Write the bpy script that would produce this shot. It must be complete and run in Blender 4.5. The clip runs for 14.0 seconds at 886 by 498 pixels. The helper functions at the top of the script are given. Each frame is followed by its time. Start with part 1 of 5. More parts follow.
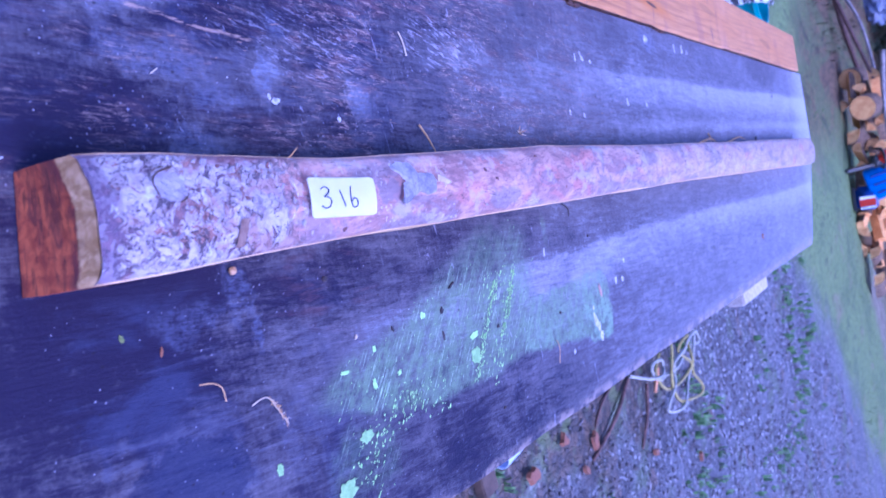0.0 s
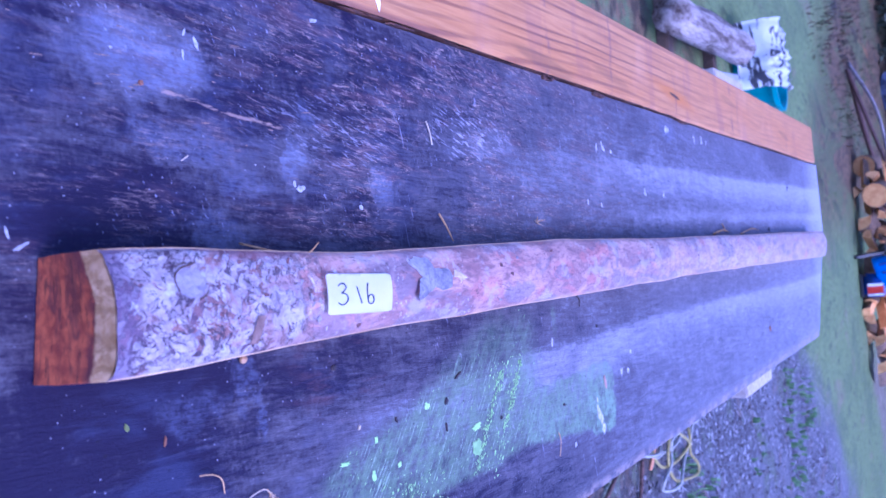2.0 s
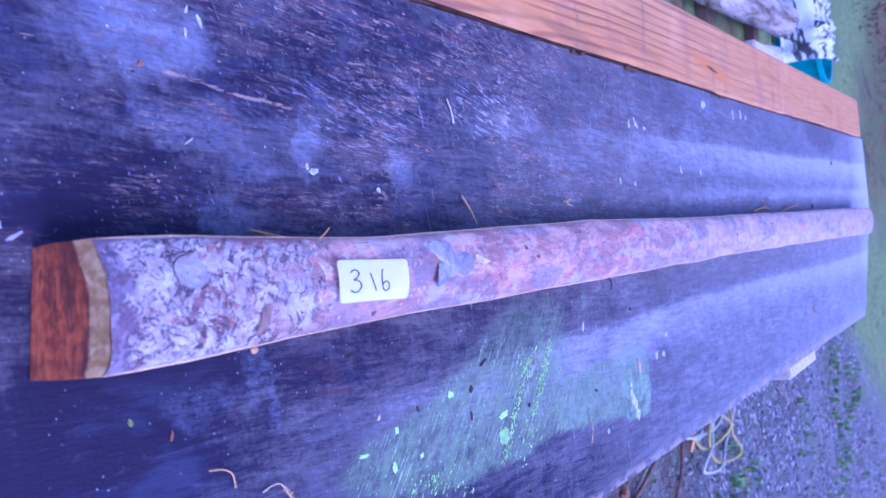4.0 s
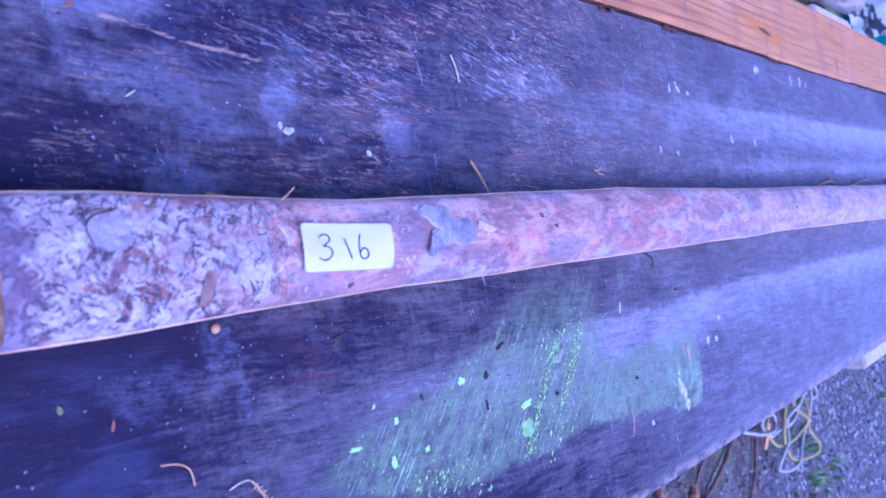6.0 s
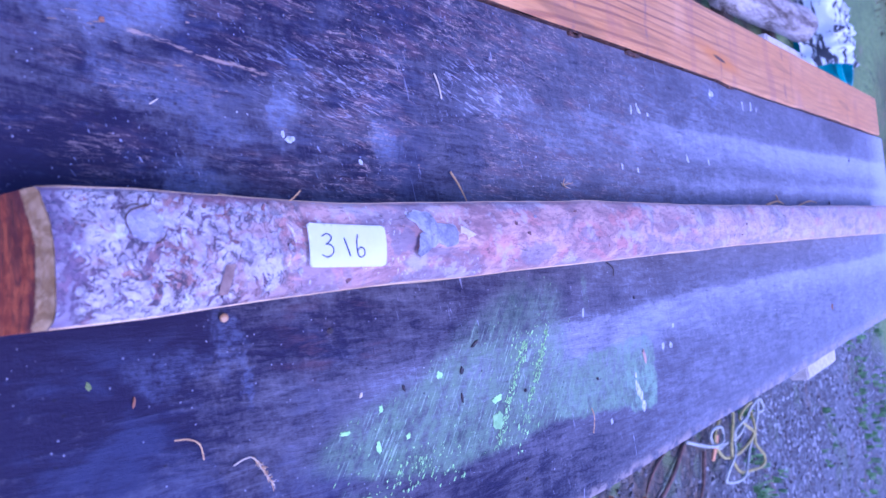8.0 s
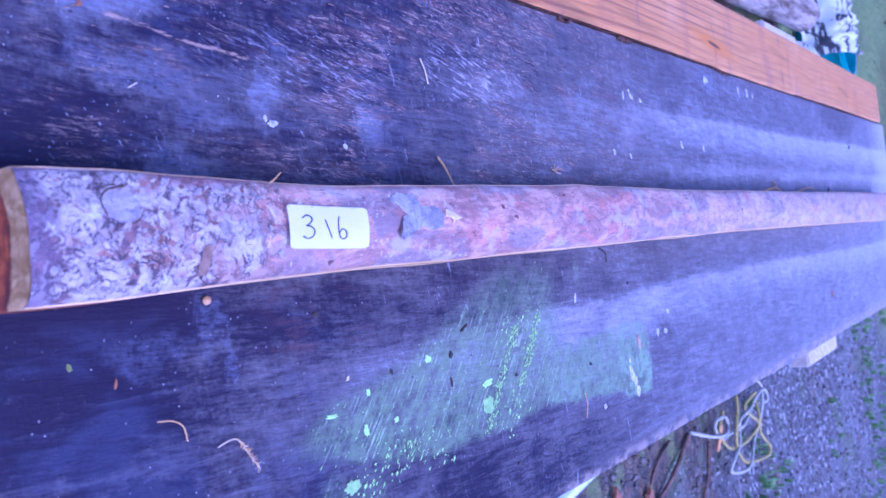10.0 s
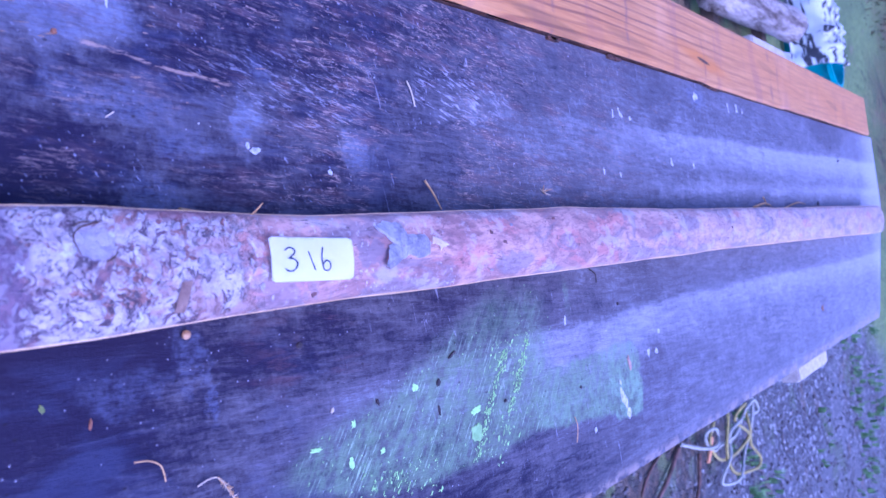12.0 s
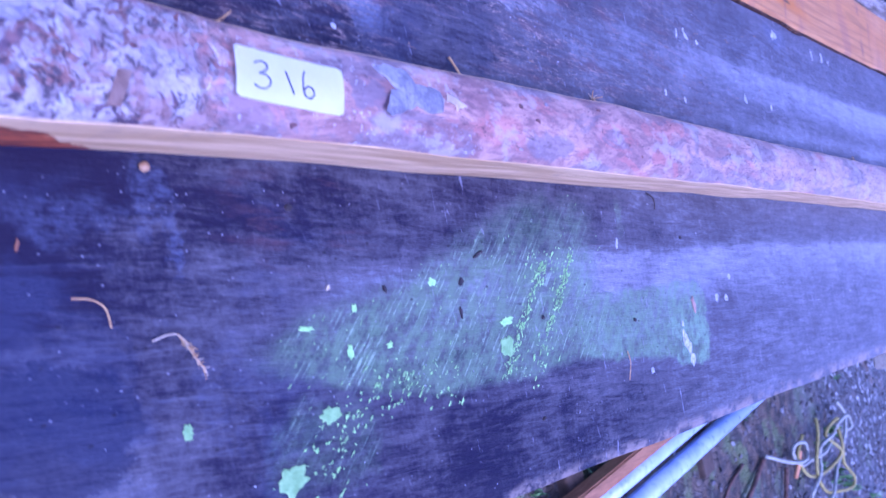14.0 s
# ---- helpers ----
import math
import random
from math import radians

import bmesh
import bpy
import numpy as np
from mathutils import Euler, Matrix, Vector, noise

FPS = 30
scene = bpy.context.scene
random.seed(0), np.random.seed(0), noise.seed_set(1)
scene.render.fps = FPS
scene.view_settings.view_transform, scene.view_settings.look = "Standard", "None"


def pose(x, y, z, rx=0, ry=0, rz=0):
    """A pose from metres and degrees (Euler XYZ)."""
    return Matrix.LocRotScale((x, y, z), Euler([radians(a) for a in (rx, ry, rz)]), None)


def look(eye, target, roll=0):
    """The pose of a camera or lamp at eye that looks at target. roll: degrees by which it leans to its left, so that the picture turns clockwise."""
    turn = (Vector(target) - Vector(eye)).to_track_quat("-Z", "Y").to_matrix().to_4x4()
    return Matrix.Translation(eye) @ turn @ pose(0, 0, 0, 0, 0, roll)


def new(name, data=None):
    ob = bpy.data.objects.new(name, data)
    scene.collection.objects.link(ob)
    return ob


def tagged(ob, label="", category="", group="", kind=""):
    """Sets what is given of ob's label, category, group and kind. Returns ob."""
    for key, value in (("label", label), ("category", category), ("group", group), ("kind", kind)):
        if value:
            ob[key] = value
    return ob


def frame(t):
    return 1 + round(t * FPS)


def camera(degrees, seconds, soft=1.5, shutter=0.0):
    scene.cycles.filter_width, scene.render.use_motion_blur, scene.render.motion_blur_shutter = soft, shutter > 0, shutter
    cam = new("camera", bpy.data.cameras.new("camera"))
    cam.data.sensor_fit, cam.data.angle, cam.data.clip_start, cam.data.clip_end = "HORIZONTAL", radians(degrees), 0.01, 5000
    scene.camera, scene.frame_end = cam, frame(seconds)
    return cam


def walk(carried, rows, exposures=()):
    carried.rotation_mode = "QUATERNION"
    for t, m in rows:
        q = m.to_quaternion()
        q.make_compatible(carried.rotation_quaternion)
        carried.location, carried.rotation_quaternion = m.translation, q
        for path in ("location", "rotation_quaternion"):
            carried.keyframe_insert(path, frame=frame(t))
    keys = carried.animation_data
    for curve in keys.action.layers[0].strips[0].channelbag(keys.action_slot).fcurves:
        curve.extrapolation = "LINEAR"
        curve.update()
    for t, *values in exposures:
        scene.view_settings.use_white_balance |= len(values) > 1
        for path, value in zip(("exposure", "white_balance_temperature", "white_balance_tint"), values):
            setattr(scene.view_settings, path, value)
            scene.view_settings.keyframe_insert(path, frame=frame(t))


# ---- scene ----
cam = camera(54.1, 14.0, shutter=0.4)
cam.data.dof.use_dof, cam.data.dof.focus_distance, cam.data.dof.aperture_fstop = True, 0.66, 17.0
PATH = [
    (0, (0.0705, -0.0286, 1.1072), (0.1065, 0.8719, 0.5491), 81.2),
    (0.5, (0.0631, -0.0223, 1.1078), (0.0816, 0.8931, 0.5735), 81.4),
    (1, (0.0562, -0.026, 1.104), (0.0843, 0.9084, 0.6048), 83.1),
    (1.5, (0.0461, -0.0143, 1.1046), (0.0546, 0.9121, 0.5899), 83.5),
    (2, (0.0392, -0.0297, 1.1056), (0.0143, 0.8719, 0.5486), 83.8),
    (2.5, (0.0286, -0.0345, 1.1083), (-0.0011, 0.8713, 0.5581), 83.9),
    (3, (0.0286, -0.0249, 1.1019), (0.0286, 0.8787, 0.5475), 85.2),
    (3.2, (0.0217, -0.0254, 1.1003), (0.018, 0.8708, 0.5343), 85.2),
    (5.3, (0.0716, 0.0583, 1.1088), (0.0546, 0.9063, 0.4733), 80.9),
    (5.5, (0.0705, 0.0631, 1.1078), (0.0435, 0.9058, 0.4659), 80.4),
    (6, (0.0625, 0.0694, 1.0972), (0.044, 0.8962, 0.4341), 81.6),
    (6.5, (0.0641, 0.0546, 1.0956), (0.0567, 0.8666, 0.4145), 82.6),
    (7, (0.062, 0.0366, 1.1035), (0.0578, 0.8745, 0.4543), 82.7),
    (7.5, (0.0663, 0.0254, 1.1088), (0.0451, 0.8809, 0.4823), 82.7),
    (7.7, (0.0668, 0.0228, 1.1093), (0.0424, 0.8819, 0.4887), 82.6),
    (9.8, (0.08, 0.0265, 1.1221), (0.0292, 0.8798, 0.4956), 81.3),
    (10, (0.0774, 0.0292, 1.1205), (0.0535, 0.8851, 0.4956), 81.9),
    (10.5, (0.07, 0.0244, 1.1242), (0.0429, 0.8899, 0.5131), 81.5),
    (11, (0.0673, 0.027, 1.1226), (0.0445, 0.8946, 0.5141), 81.4),
    (11.5, (0.07, 0.0323, 1.1183), (0.0387, 0.8931, 0.5009), 81.2),
    (12, (0.0652, 0.0398, 1.1173), (0.0329, 0.9031, 0.503), 81.5),
    (12.5, (0.062, 0.044, 1.1157), (0.0233, 0.9031, 0.4956), 81.1),
    (13, (0.0599, 0.053, 1.1125), (0.036, 0.9137, 0.4935), 81.8),
    (13.4, (0.0631, 0.0625, 1.1088), (0.044, 0.9164, 0.4802), 81.7),
    (13.5, (0.0853, 0.0716, 1.1056), (0.0413, 0.9052, 0.4527), 79.5),
    (14, (0.1558, 0.1171, 1.0918), (0.0806, 0.9206, 0.4044), 80.0),
]
EXPOSURE = [(t, stops, 4330, 50) for t, stops in ((0, 1.75), (1, 1.69), (3.2, 1.70), (6, 1.62), (7.5, 1.68), (12, 1.67), (14, 1.61))]
SKY, SUN = 0.10, 0.8
walk(cam, [(t, look(eye, target, roll)) for t, eye, target, roll in PATH], EXPOSURE)

# ---------- world, sun ----------
world = bpy.data.worlds.new("overcast")
scene.world = world
world.use_nodes = True
wn = world.node_tree.nodes
sky = wn.new("ShaderNodeTexSky")
sky.sky_type, sky.sun_disc = "NISHITA", False
sky.sun_elevation, sky.sun_rotation = radians(60), radians(120)
sky.air_density, sky.dust_density, sky.ozone_density = 1.0, 2.5, 1.5
wn["Background"].inputs["Strength"].default_value = SKY
world.node_tree.links.new(sky.outputs[0], wn["Background"].inputs["Color"])
sun = new("sun", bpy.data.lights.new("sun", "SUN"))
sun.data.energy, sun.data.angle, sun.data.color = SUN, radians(25), (1.0, 0.95, 0.88)
sun.matrix_world = look((5, -3, 12), (0, 1, 0))


# ---------- node helpers ----------
class Net:
    """Small shorthand for building a material's nodes."""

    def __init__(self, name):
        self.mat = bpy.data.materials.new(name)
        self.mat.use_nodes = True
        self.t = self.mat.node_tree
        self.b = self.t.nodes["Principled BSDF"]
        self.co = self.t.nodes.new("ShaderNodeTexCoord").outputs["Object"]

    def put(self, socket, v):
        if isinstance(v, bpy.types.NodeSocket):
            self.t.links.new(v, socket)
        elif isinstance(v, tuple) and len(v) == 3 and socket.type == "RGBA":
            socket.default_value = (*v, 1)
        else:
            socket.default_value = v

    def math(self, op, a, b=0.0, clamp=False):
        n = self.t.nodes.new("ShaderNodeMath")
        n.operation, n.use_clamp = op, clamp
        self.put(n.inputs[0], a), self.put(n.inputs[1], b)
        return n.outputs[0]

    def mul(self, *vs):
        out = vs[0]
        for v in vs[1:]:
            out = self.math("MULTIPLY", out, v)
        return out

    def add(self, a, b):
        return self.math("ADD", a, b)

    def sub(self, a, b):
        return self.math("SUBTRACT", a, b)

    def most(self, a, b):
        return self.math("MAXIMUM", a, b)

    def step(self, v, lo, hi):
        """0 below lo, 1 above hi, smooth between; turned round where lo > hi."""
        n = self.t.nodes.new("ShaderNodeMapRange")
        n.interpolation_type = "SMOOTHSTEP"
        flip = lo > hi
        self.put(n.inputs["Value"], v)
        n.inputs["From Min"].default_value, n.inputs["From Max"].default_value = min(lo, hi), max(lo, hi)
        n.inputs["To Min"].default_value, n.inputs["To Max"].default_value = (1, 0) if flip else (0, 1)
        return n.outputs["Result"]

    def xyz(self, v=None):
        n = self.t.nodes.new("ShaderNodeSeparateXYZ")
        self.put(n.inputs[0], v or self.co)
        return n.outputs[0], n.outputs[1], n.outputs[2]

    def scaled(self, sx, sy, sz, turn=0.0, co=None):
        n = self.t.nodes.new("ShaderNodeMapping")
        self.put(n.inputs["Vector"], co or self.co)
        n.inputs["Scale"].default_value = (sx, sy, sz)
        n.inputs["Rotation"].default_value = (0, 0, turn)
        return n.outputs[0]

    def turned(self, degrees, sx, sy, sz):
        """Coordinates turned first and scaled then, so that stretched grain runs degrees off the y axis, towards x."""
        n = self.t.nodes.new("ShaderNodeMapping")
        self.put(n.inputs["Vector"], self.co)
        n.inputs["Rotation"].default_value = (0, 0, radians(degrees))
        return self.scaled(sx, sy, sz, 0.0, n.outputs[0])

    def line(self, v, pts):
        """A bent line through pts (v, value), level beyond its ends."""
        out = pts[0][1]
        for (a, p), (b, q) in zip(pts, pts[1:]):
            n = self.t.nodes.new("ShaderNodeMapRange")
            self.put(n.inputs["Value"], v)
            for key, value in (("From Min", a), ("From Max", b), ("To Min", 0.0), ("To Max", q - p)):
                n.inputs[key].default_value = value
            out = self.add(out, n.outputs["Result"])
        return out

    def spot(self, x, y, cx, cy, rx, ry, inner=0.1):
        """1 inside an ellipse, fading to 0 at its rim."""
        ex, ey = self.mul(self.sub(x, cx), 1 / rx), self.mul(self.sub(y, cy), 1 / ry)
        return self.step(self.add(self.mul(ex, ex), self.mul(ey, ey)), 1.0, inner)

    def noise(self, scale, detail=4, rough=0.55, co=None, warp=0.0):
        n = self.t.nodes.new("ShaderNodeTexNoise")
        self.put(n.inputs["Vector"], co or self.co)
        n.inputs["Scale"].default_value, n.inputs["Detail"].default_value = scale, detail
        n.inputs["Roughness"].default_value, n.inputs["Distortion"].default_value = rough, warp
        return n.outputs["Fac"]

    def cells(self, scale, co=None, feature="F1", out="Distance"):
        n = self.t.nodes.new("ShaderNodeTexVoronoi")
        n.feature = feature
        self.put(n.inputs["Vector"], co or self.co)
        n.inputs["Scale"].default_value = scale
        return n.outputs[out]

    def mix(self, f, a, b):
        n = self.t.nodes.new("ShaderNodeMix")
        n.data_type = "RGBA"
        self.put(n.inputs[0], f), self.put(n.inputs[6], a), self.put(n.inputs[7], b)
        return n.outputs[2]

    def chance(self):
        return self.t.nodes.new("ShaderNodeObjectInfo").outputs["Random"]

    def island(self):
        return self.t.nodes.new("ShaderNodeNewGeometry").outputs["Random Per Island"]

    def done(self, color, rough=0.6, bump=None, strength=0.3, distance=0.002, metal=0.0, spec=0.5):
        self.put(self.b.inputs["Base Color"], color)
        self.put(self.b.inputs["Roughness"], rough)
        self.put(self.b.inputs["Metallic"], metal)
        self.put(self.b.inputs["Specular IOR Level"], spec)
        if bump is not None:
            n = self.t.nodes.new("ShaderNodeBump")
            n.inputs["Strength"].default_value, n.inputs["Distance"].default_value = strength, distance
            self.put(n.inputs["Height"], bump)
            self.t.links.new(n.outputs[0], self.b.inputs["Normal"])
        return self.mat


def plain(name, a, b, scale=20, rough=0.6, bump=0.3, distance=0.002, metal=0.0, stretch=(1, 1, 1), vary=0.0, spec=0.5):
    """Two colours mixed by coarse and fine noise, with relief."""
    n = Net(name)
    co = n.scaled(*stretch)
    big, fine = n.noise(scale, 5, 0.6, co, 0.4), n.noise(scale * 7, 3, 0.6, co)
    f = n.step(n.add(n.mul(big, 0.7), n.mul(fine, 0.3)), 0.36, 0.64)
    col = n.mix(f, a, b)
    if vary:
        col = n.mix(n.mul(n.chance(), vary), col, tuple(c * 0.45 for c in a))
    return n.done(col, n.add(n.mul(fine, 0.25), rough - 0.12), n.add(big, n.mul(fine, 0.5)), bump, distance, metal, spec)


# ---------- materials ----------
def table_material():
    n = Net("weathered_black_plywood")
    x, y, z = n.xyz()
    wob = n.mul(n.sub(n.noise(26, 5, 0.65), 0.5), 0.034)
    wob2 = n.mul(n.sub(n.noise(75, 4, 0.7), 0.5), 0.022)
    px, py = n.add(x, n.add(wob, wob2)), n.add(y, n.mul(n.sub(n.noise(31, 5, 0.7), 0.5), 0.075))
    grain = n.noise(1, 6, 0.72, n.turned(3, 210, 24, 20), 0.6)
    fine = n.noise(1, 4, 0.7, n.turned(5, 640, 120, 20), 0.4)
    blot = n.noise(21, 7, 0.70, n.scaled(1.35, 0.75, 1), 0.6)
    broad = n.noise(8, 5, 0.62, n.scaled(1.4, 0.7, 1), 0.5)
    speck = n.noise(430, 4, 0.72)
    across = n.noise(1, 5, 0.72, n.turned(82, 150, 26, 20), 0.5)
    mott = n.add(n.add(n.mul(blot, 0.26), n.mul(grain, 0.29)), n.add(n.add(n.mul(broad, 0.08), n.mul(across, 0.11)), n.add(n.mul(fine, 0.13), n.mul(speck, 0.13))))
    # painted sheen: paler towards the far end, in long bands with one clear edge
    tone = n.line(y, ((0.2, -0.045), (0.45, -0.022), (0.7, 0.030), (1.1, 0.078), (1.8, 0.110), (2.25, 0.130), (2.45, 0.24)))
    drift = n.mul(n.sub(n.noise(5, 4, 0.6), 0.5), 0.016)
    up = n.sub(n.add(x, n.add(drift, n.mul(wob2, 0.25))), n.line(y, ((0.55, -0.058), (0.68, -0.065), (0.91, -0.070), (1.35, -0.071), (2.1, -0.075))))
    up_sheen = n.mul(n.step(up, -0.004, 0.004), n.step(up, 0.062, 0.002), n.line(y, ((0.56, 0.0), (0.75, 0.035), (1.0, 0.055), (1.5, 0.072), (2.3, 0.07))))
    tone = n.add(tone, up_sheen)
    tone = n.sub(tone, n.mul(n.step(up, 0.0, -0.012), n.line(y, ((0.6, 0.0), (1.0, 0.020), (2.2, 0.030)))))
    tone = n.sub(tone, n.mul(n.step(n.math("ABSOLUTE", n.sub(up, 0.050)), 0.020, 0.004), n.line(y, ((0.7, 0.0), (1.1, 0.015), (1.9, 0.005)))))
    tone = n.add(tone, n.mul(n.step(n.math("ABSOLUTE", n.add(n.add(x, drift), 0.006)), 0.014, 0.002), n.line(y, ((0.7, 0.0), (1.0, 0.030), (2.2, 0.035)))))
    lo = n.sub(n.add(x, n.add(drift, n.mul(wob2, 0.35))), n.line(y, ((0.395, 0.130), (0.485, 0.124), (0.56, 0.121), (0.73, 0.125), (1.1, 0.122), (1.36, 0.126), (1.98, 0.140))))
    lo_sheen = n.mul(n.step(lo, -0.004, 0.005), n.step(lo, 0.060, 0.006), n.line(y, ((0.37, 0.0), (0.44, 0.055), (0.62, 0.060), (0.85, 0.072), (1.2, 0.064), (2.1, 0.075))))
    tone = n.add(tone, lo_sheen)
    tone = n.sub(tone, n.mul(n.step(lo, 0.0, -0.016), n.step(x, 0.06, 0.075), n.line(y, ((0.35, 0.0), (0.6, 0.020), (1.4, 0.025), (2.0, 0.01)))))
    tone = n.sub(tone, n.mul(n.step(px, 0.190, 0.206), n.step(py, 0.46, 0.52), n.step(py, 0.95, 0.70), 0.040))
    # separate paler and darker blots, added to the same value
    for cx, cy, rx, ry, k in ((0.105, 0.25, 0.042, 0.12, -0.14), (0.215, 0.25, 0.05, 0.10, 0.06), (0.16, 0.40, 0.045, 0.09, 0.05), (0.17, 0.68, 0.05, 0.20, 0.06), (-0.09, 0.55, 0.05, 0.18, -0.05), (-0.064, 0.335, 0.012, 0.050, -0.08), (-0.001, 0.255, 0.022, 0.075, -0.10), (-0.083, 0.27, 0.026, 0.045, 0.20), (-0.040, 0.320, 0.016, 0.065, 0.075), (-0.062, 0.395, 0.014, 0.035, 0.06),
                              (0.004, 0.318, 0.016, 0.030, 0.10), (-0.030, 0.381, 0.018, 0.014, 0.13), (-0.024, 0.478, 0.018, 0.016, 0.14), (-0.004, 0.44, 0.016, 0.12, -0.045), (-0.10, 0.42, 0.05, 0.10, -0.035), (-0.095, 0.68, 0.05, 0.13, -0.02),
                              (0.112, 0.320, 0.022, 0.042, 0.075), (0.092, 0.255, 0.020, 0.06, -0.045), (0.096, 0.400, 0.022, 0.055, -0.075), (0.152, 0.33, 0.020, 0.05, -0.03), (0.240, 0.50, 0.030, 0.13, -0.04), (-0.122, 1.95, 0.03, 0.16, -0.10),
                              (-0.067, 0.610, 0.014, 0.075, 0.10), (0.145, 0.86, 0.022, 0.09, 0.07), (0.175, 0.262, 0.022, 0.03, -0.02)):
        tone = n.add(tone, n.mul(n.spot(px, py, cx, cy, rx * 1.25, ry * 1.25), k * 0.55))
    s = n.add(n.add(0.5, n.mul(n.sub(mott, 0.5), n.line(y, ((0.7, 1.0), (1.3, 0.72))))), tone)
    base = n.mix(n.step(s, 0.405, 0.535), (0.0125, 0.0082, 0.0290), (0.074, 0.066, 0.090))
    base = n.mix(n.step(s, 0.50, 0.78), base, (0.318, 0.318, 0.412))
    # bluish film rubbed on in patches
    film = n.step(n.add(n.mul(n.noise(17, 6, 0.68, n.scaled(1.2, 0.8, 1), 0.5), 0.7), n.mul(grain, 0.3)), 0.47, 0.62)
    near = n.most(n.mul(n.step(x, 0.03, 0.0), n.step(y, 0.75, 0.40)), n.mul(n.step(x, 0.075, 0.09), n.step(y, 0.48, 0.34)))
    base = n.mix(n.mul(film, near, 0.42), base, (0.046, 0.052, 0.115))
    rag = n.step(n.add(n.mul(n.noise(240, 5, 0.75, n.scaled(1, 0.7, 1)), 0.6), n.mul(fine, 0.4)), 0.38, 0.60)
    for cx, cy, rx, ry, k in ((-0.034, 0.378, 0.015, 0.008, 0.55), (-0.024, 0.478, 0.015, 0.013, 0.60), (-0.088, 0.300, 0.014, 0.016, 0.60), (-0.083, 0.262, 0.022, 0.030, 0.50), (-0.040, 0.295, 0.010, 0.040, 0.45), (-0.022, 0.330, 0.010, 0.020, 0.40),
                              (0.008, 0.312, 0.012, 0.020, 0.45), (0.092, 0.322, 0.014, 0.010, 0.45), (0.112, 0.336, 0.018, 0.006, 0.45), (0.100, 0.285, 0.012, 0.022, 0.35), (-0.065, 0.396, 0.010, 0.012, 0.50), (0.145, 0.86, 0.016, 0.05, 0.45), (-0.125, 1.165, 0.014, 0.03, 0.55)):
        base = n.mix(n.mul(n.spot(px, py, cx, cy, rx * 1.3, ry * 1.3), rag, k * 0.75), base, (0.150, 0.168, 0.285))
    # the black film has worn off along the grain, baring reddish wood and tan threads of veneer
    patch = n.step(n.add(n.mul(n.noise(10, 4, 0.6, n.scaled(1.6, 0.8, 1)), 0.55), n.mul(n.noise(42, 4, 0.65, n.scaled(1.4, 0.5, 1)), 0.45)), 0.42, 0.55)
    side = n.mul(n.step(x, 0.045, 0.01), n.step(y, 1.05, 0.68), n.add(0.45, n.mul(n.step(y, 0.33, 0.43), 0.55)))
    smear = n.step(n.noise(1, 5, 0.7, n.turned(4, 95, 15, 20), 0.5), 0.48, 0.64)
    base = n.mix(n.mul(smear, patch, n.most(side, n.mul(n.spot(px, py, 0.100, 0.405, 0.035, 0.06), 0.8)), 0.62), base, (0.115, 0.060, 0.072))
    thread = n.most(n.step(n.noise(1, 4, 0.75, n.turned(4, 560, 62, 20), 0.7), 0.545, 0.620), n.step(n.noise(1, 4, 0.75, n.turned(15, 520, 60, 20), 0.6), 0.575, 0.640))
    bare = n.mul(thread, patch, side, n.add(0.5, n.mul(n.step(speck, 0.42, 0.58), 0.5)))
    base = n.mix(n.mul(bare, 0.80), base, n.mix(n.noise(130, 3), (0.170, 0.100, 0.095), (0.560, 0.420, 0.370)))
    long_ = n.sub(x, n.line(y, ((0.275, -0.0685), (0.304, -0.065), (0.33, -0.060), (0.372, -0.0565))))
    streak = n.mul(n.step(n.math("ABSOLUTE", n.add(long_, n.mul(wob2, 0.18))), 0.0016, 0.0004), n.step(y, 0.272, 0.282), n.step(y, 0.376, 0.366), n.step(n.noise(1, 3, 0.7, n.scaled(300, 55, 20)), 0.42, 0.54))
    base = n.mix(n.mul(streak, 0.6), base, (0.400, 0.270, 0.210))
    # whitened scratches, raked across the grain
    rake = n.step(n.noise(1, 4, 0.75, n.turned(17, 400, 60, 20), 0.4), 0.535, 0.62)
    raked = n.most(n.spot(px, py, -0.072, 0.605, 0.030, 0.085), n.mul(n.spot(px, py, -0.055, 0.42, 0.030, 0.09), 0.6))
    base = n.mix(n.mul(rake, raked, 0.88), base, (0.340, 0.320, 0.400))
    # small bluish glints, put into the colour on the near left side
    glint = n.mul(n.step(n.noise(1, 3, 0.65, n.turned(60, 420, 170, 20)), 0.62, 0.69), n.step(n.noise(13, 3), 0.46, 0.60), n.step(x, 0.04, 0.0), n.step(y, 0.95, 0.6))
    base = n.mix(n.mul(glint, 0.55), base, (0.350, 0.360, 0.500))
    # an inky stain in the near corner
    ink = n.step(n.add(n.mul(n.spot(px, n.add(y, wob), 0.186, 0.272, 0.036, 0.050, 0.1), 0.5), n.noise(70, 6, 0.75)), 0.72, 0.80)
    base = n.mix(n.mul(ink, 0.55), base, (0.008, 0.010, 0.044))
    # thin green paint, scraped off along a slant
    gx, gy = n.add(x, n.add(n.mul(wob, 0.45), n.mul(wob2, 0.45))), n.add(y, n.mul(wob2, 1.0))
    inner = n.sub(gx, n.line(y, ((0.375, 0.164), (0.43, 0.145), (0.485, 0.134), (0.53, 0.112), (0.61, 0.083), (0.70, 0.088))))
    outer = n.sub(n.line(y, ((0.36, 0.172), (0.43, 0.193), (0.506, 0.205), (0.60, 0.206), (0.664, 0.203), (0.77, 0.215))), gx)
    body = n.mul(n.step(inner, -0.010, 0.016), n.step(outer, -0.003, 0.007), n.step(gy, 0.350, 0.415), n.step(gy, 0.705, 0.668))
    body = n.mul(body, n.add(0.50, n.mul(n.step(lo, -0.010, 0.012), 0.50)))
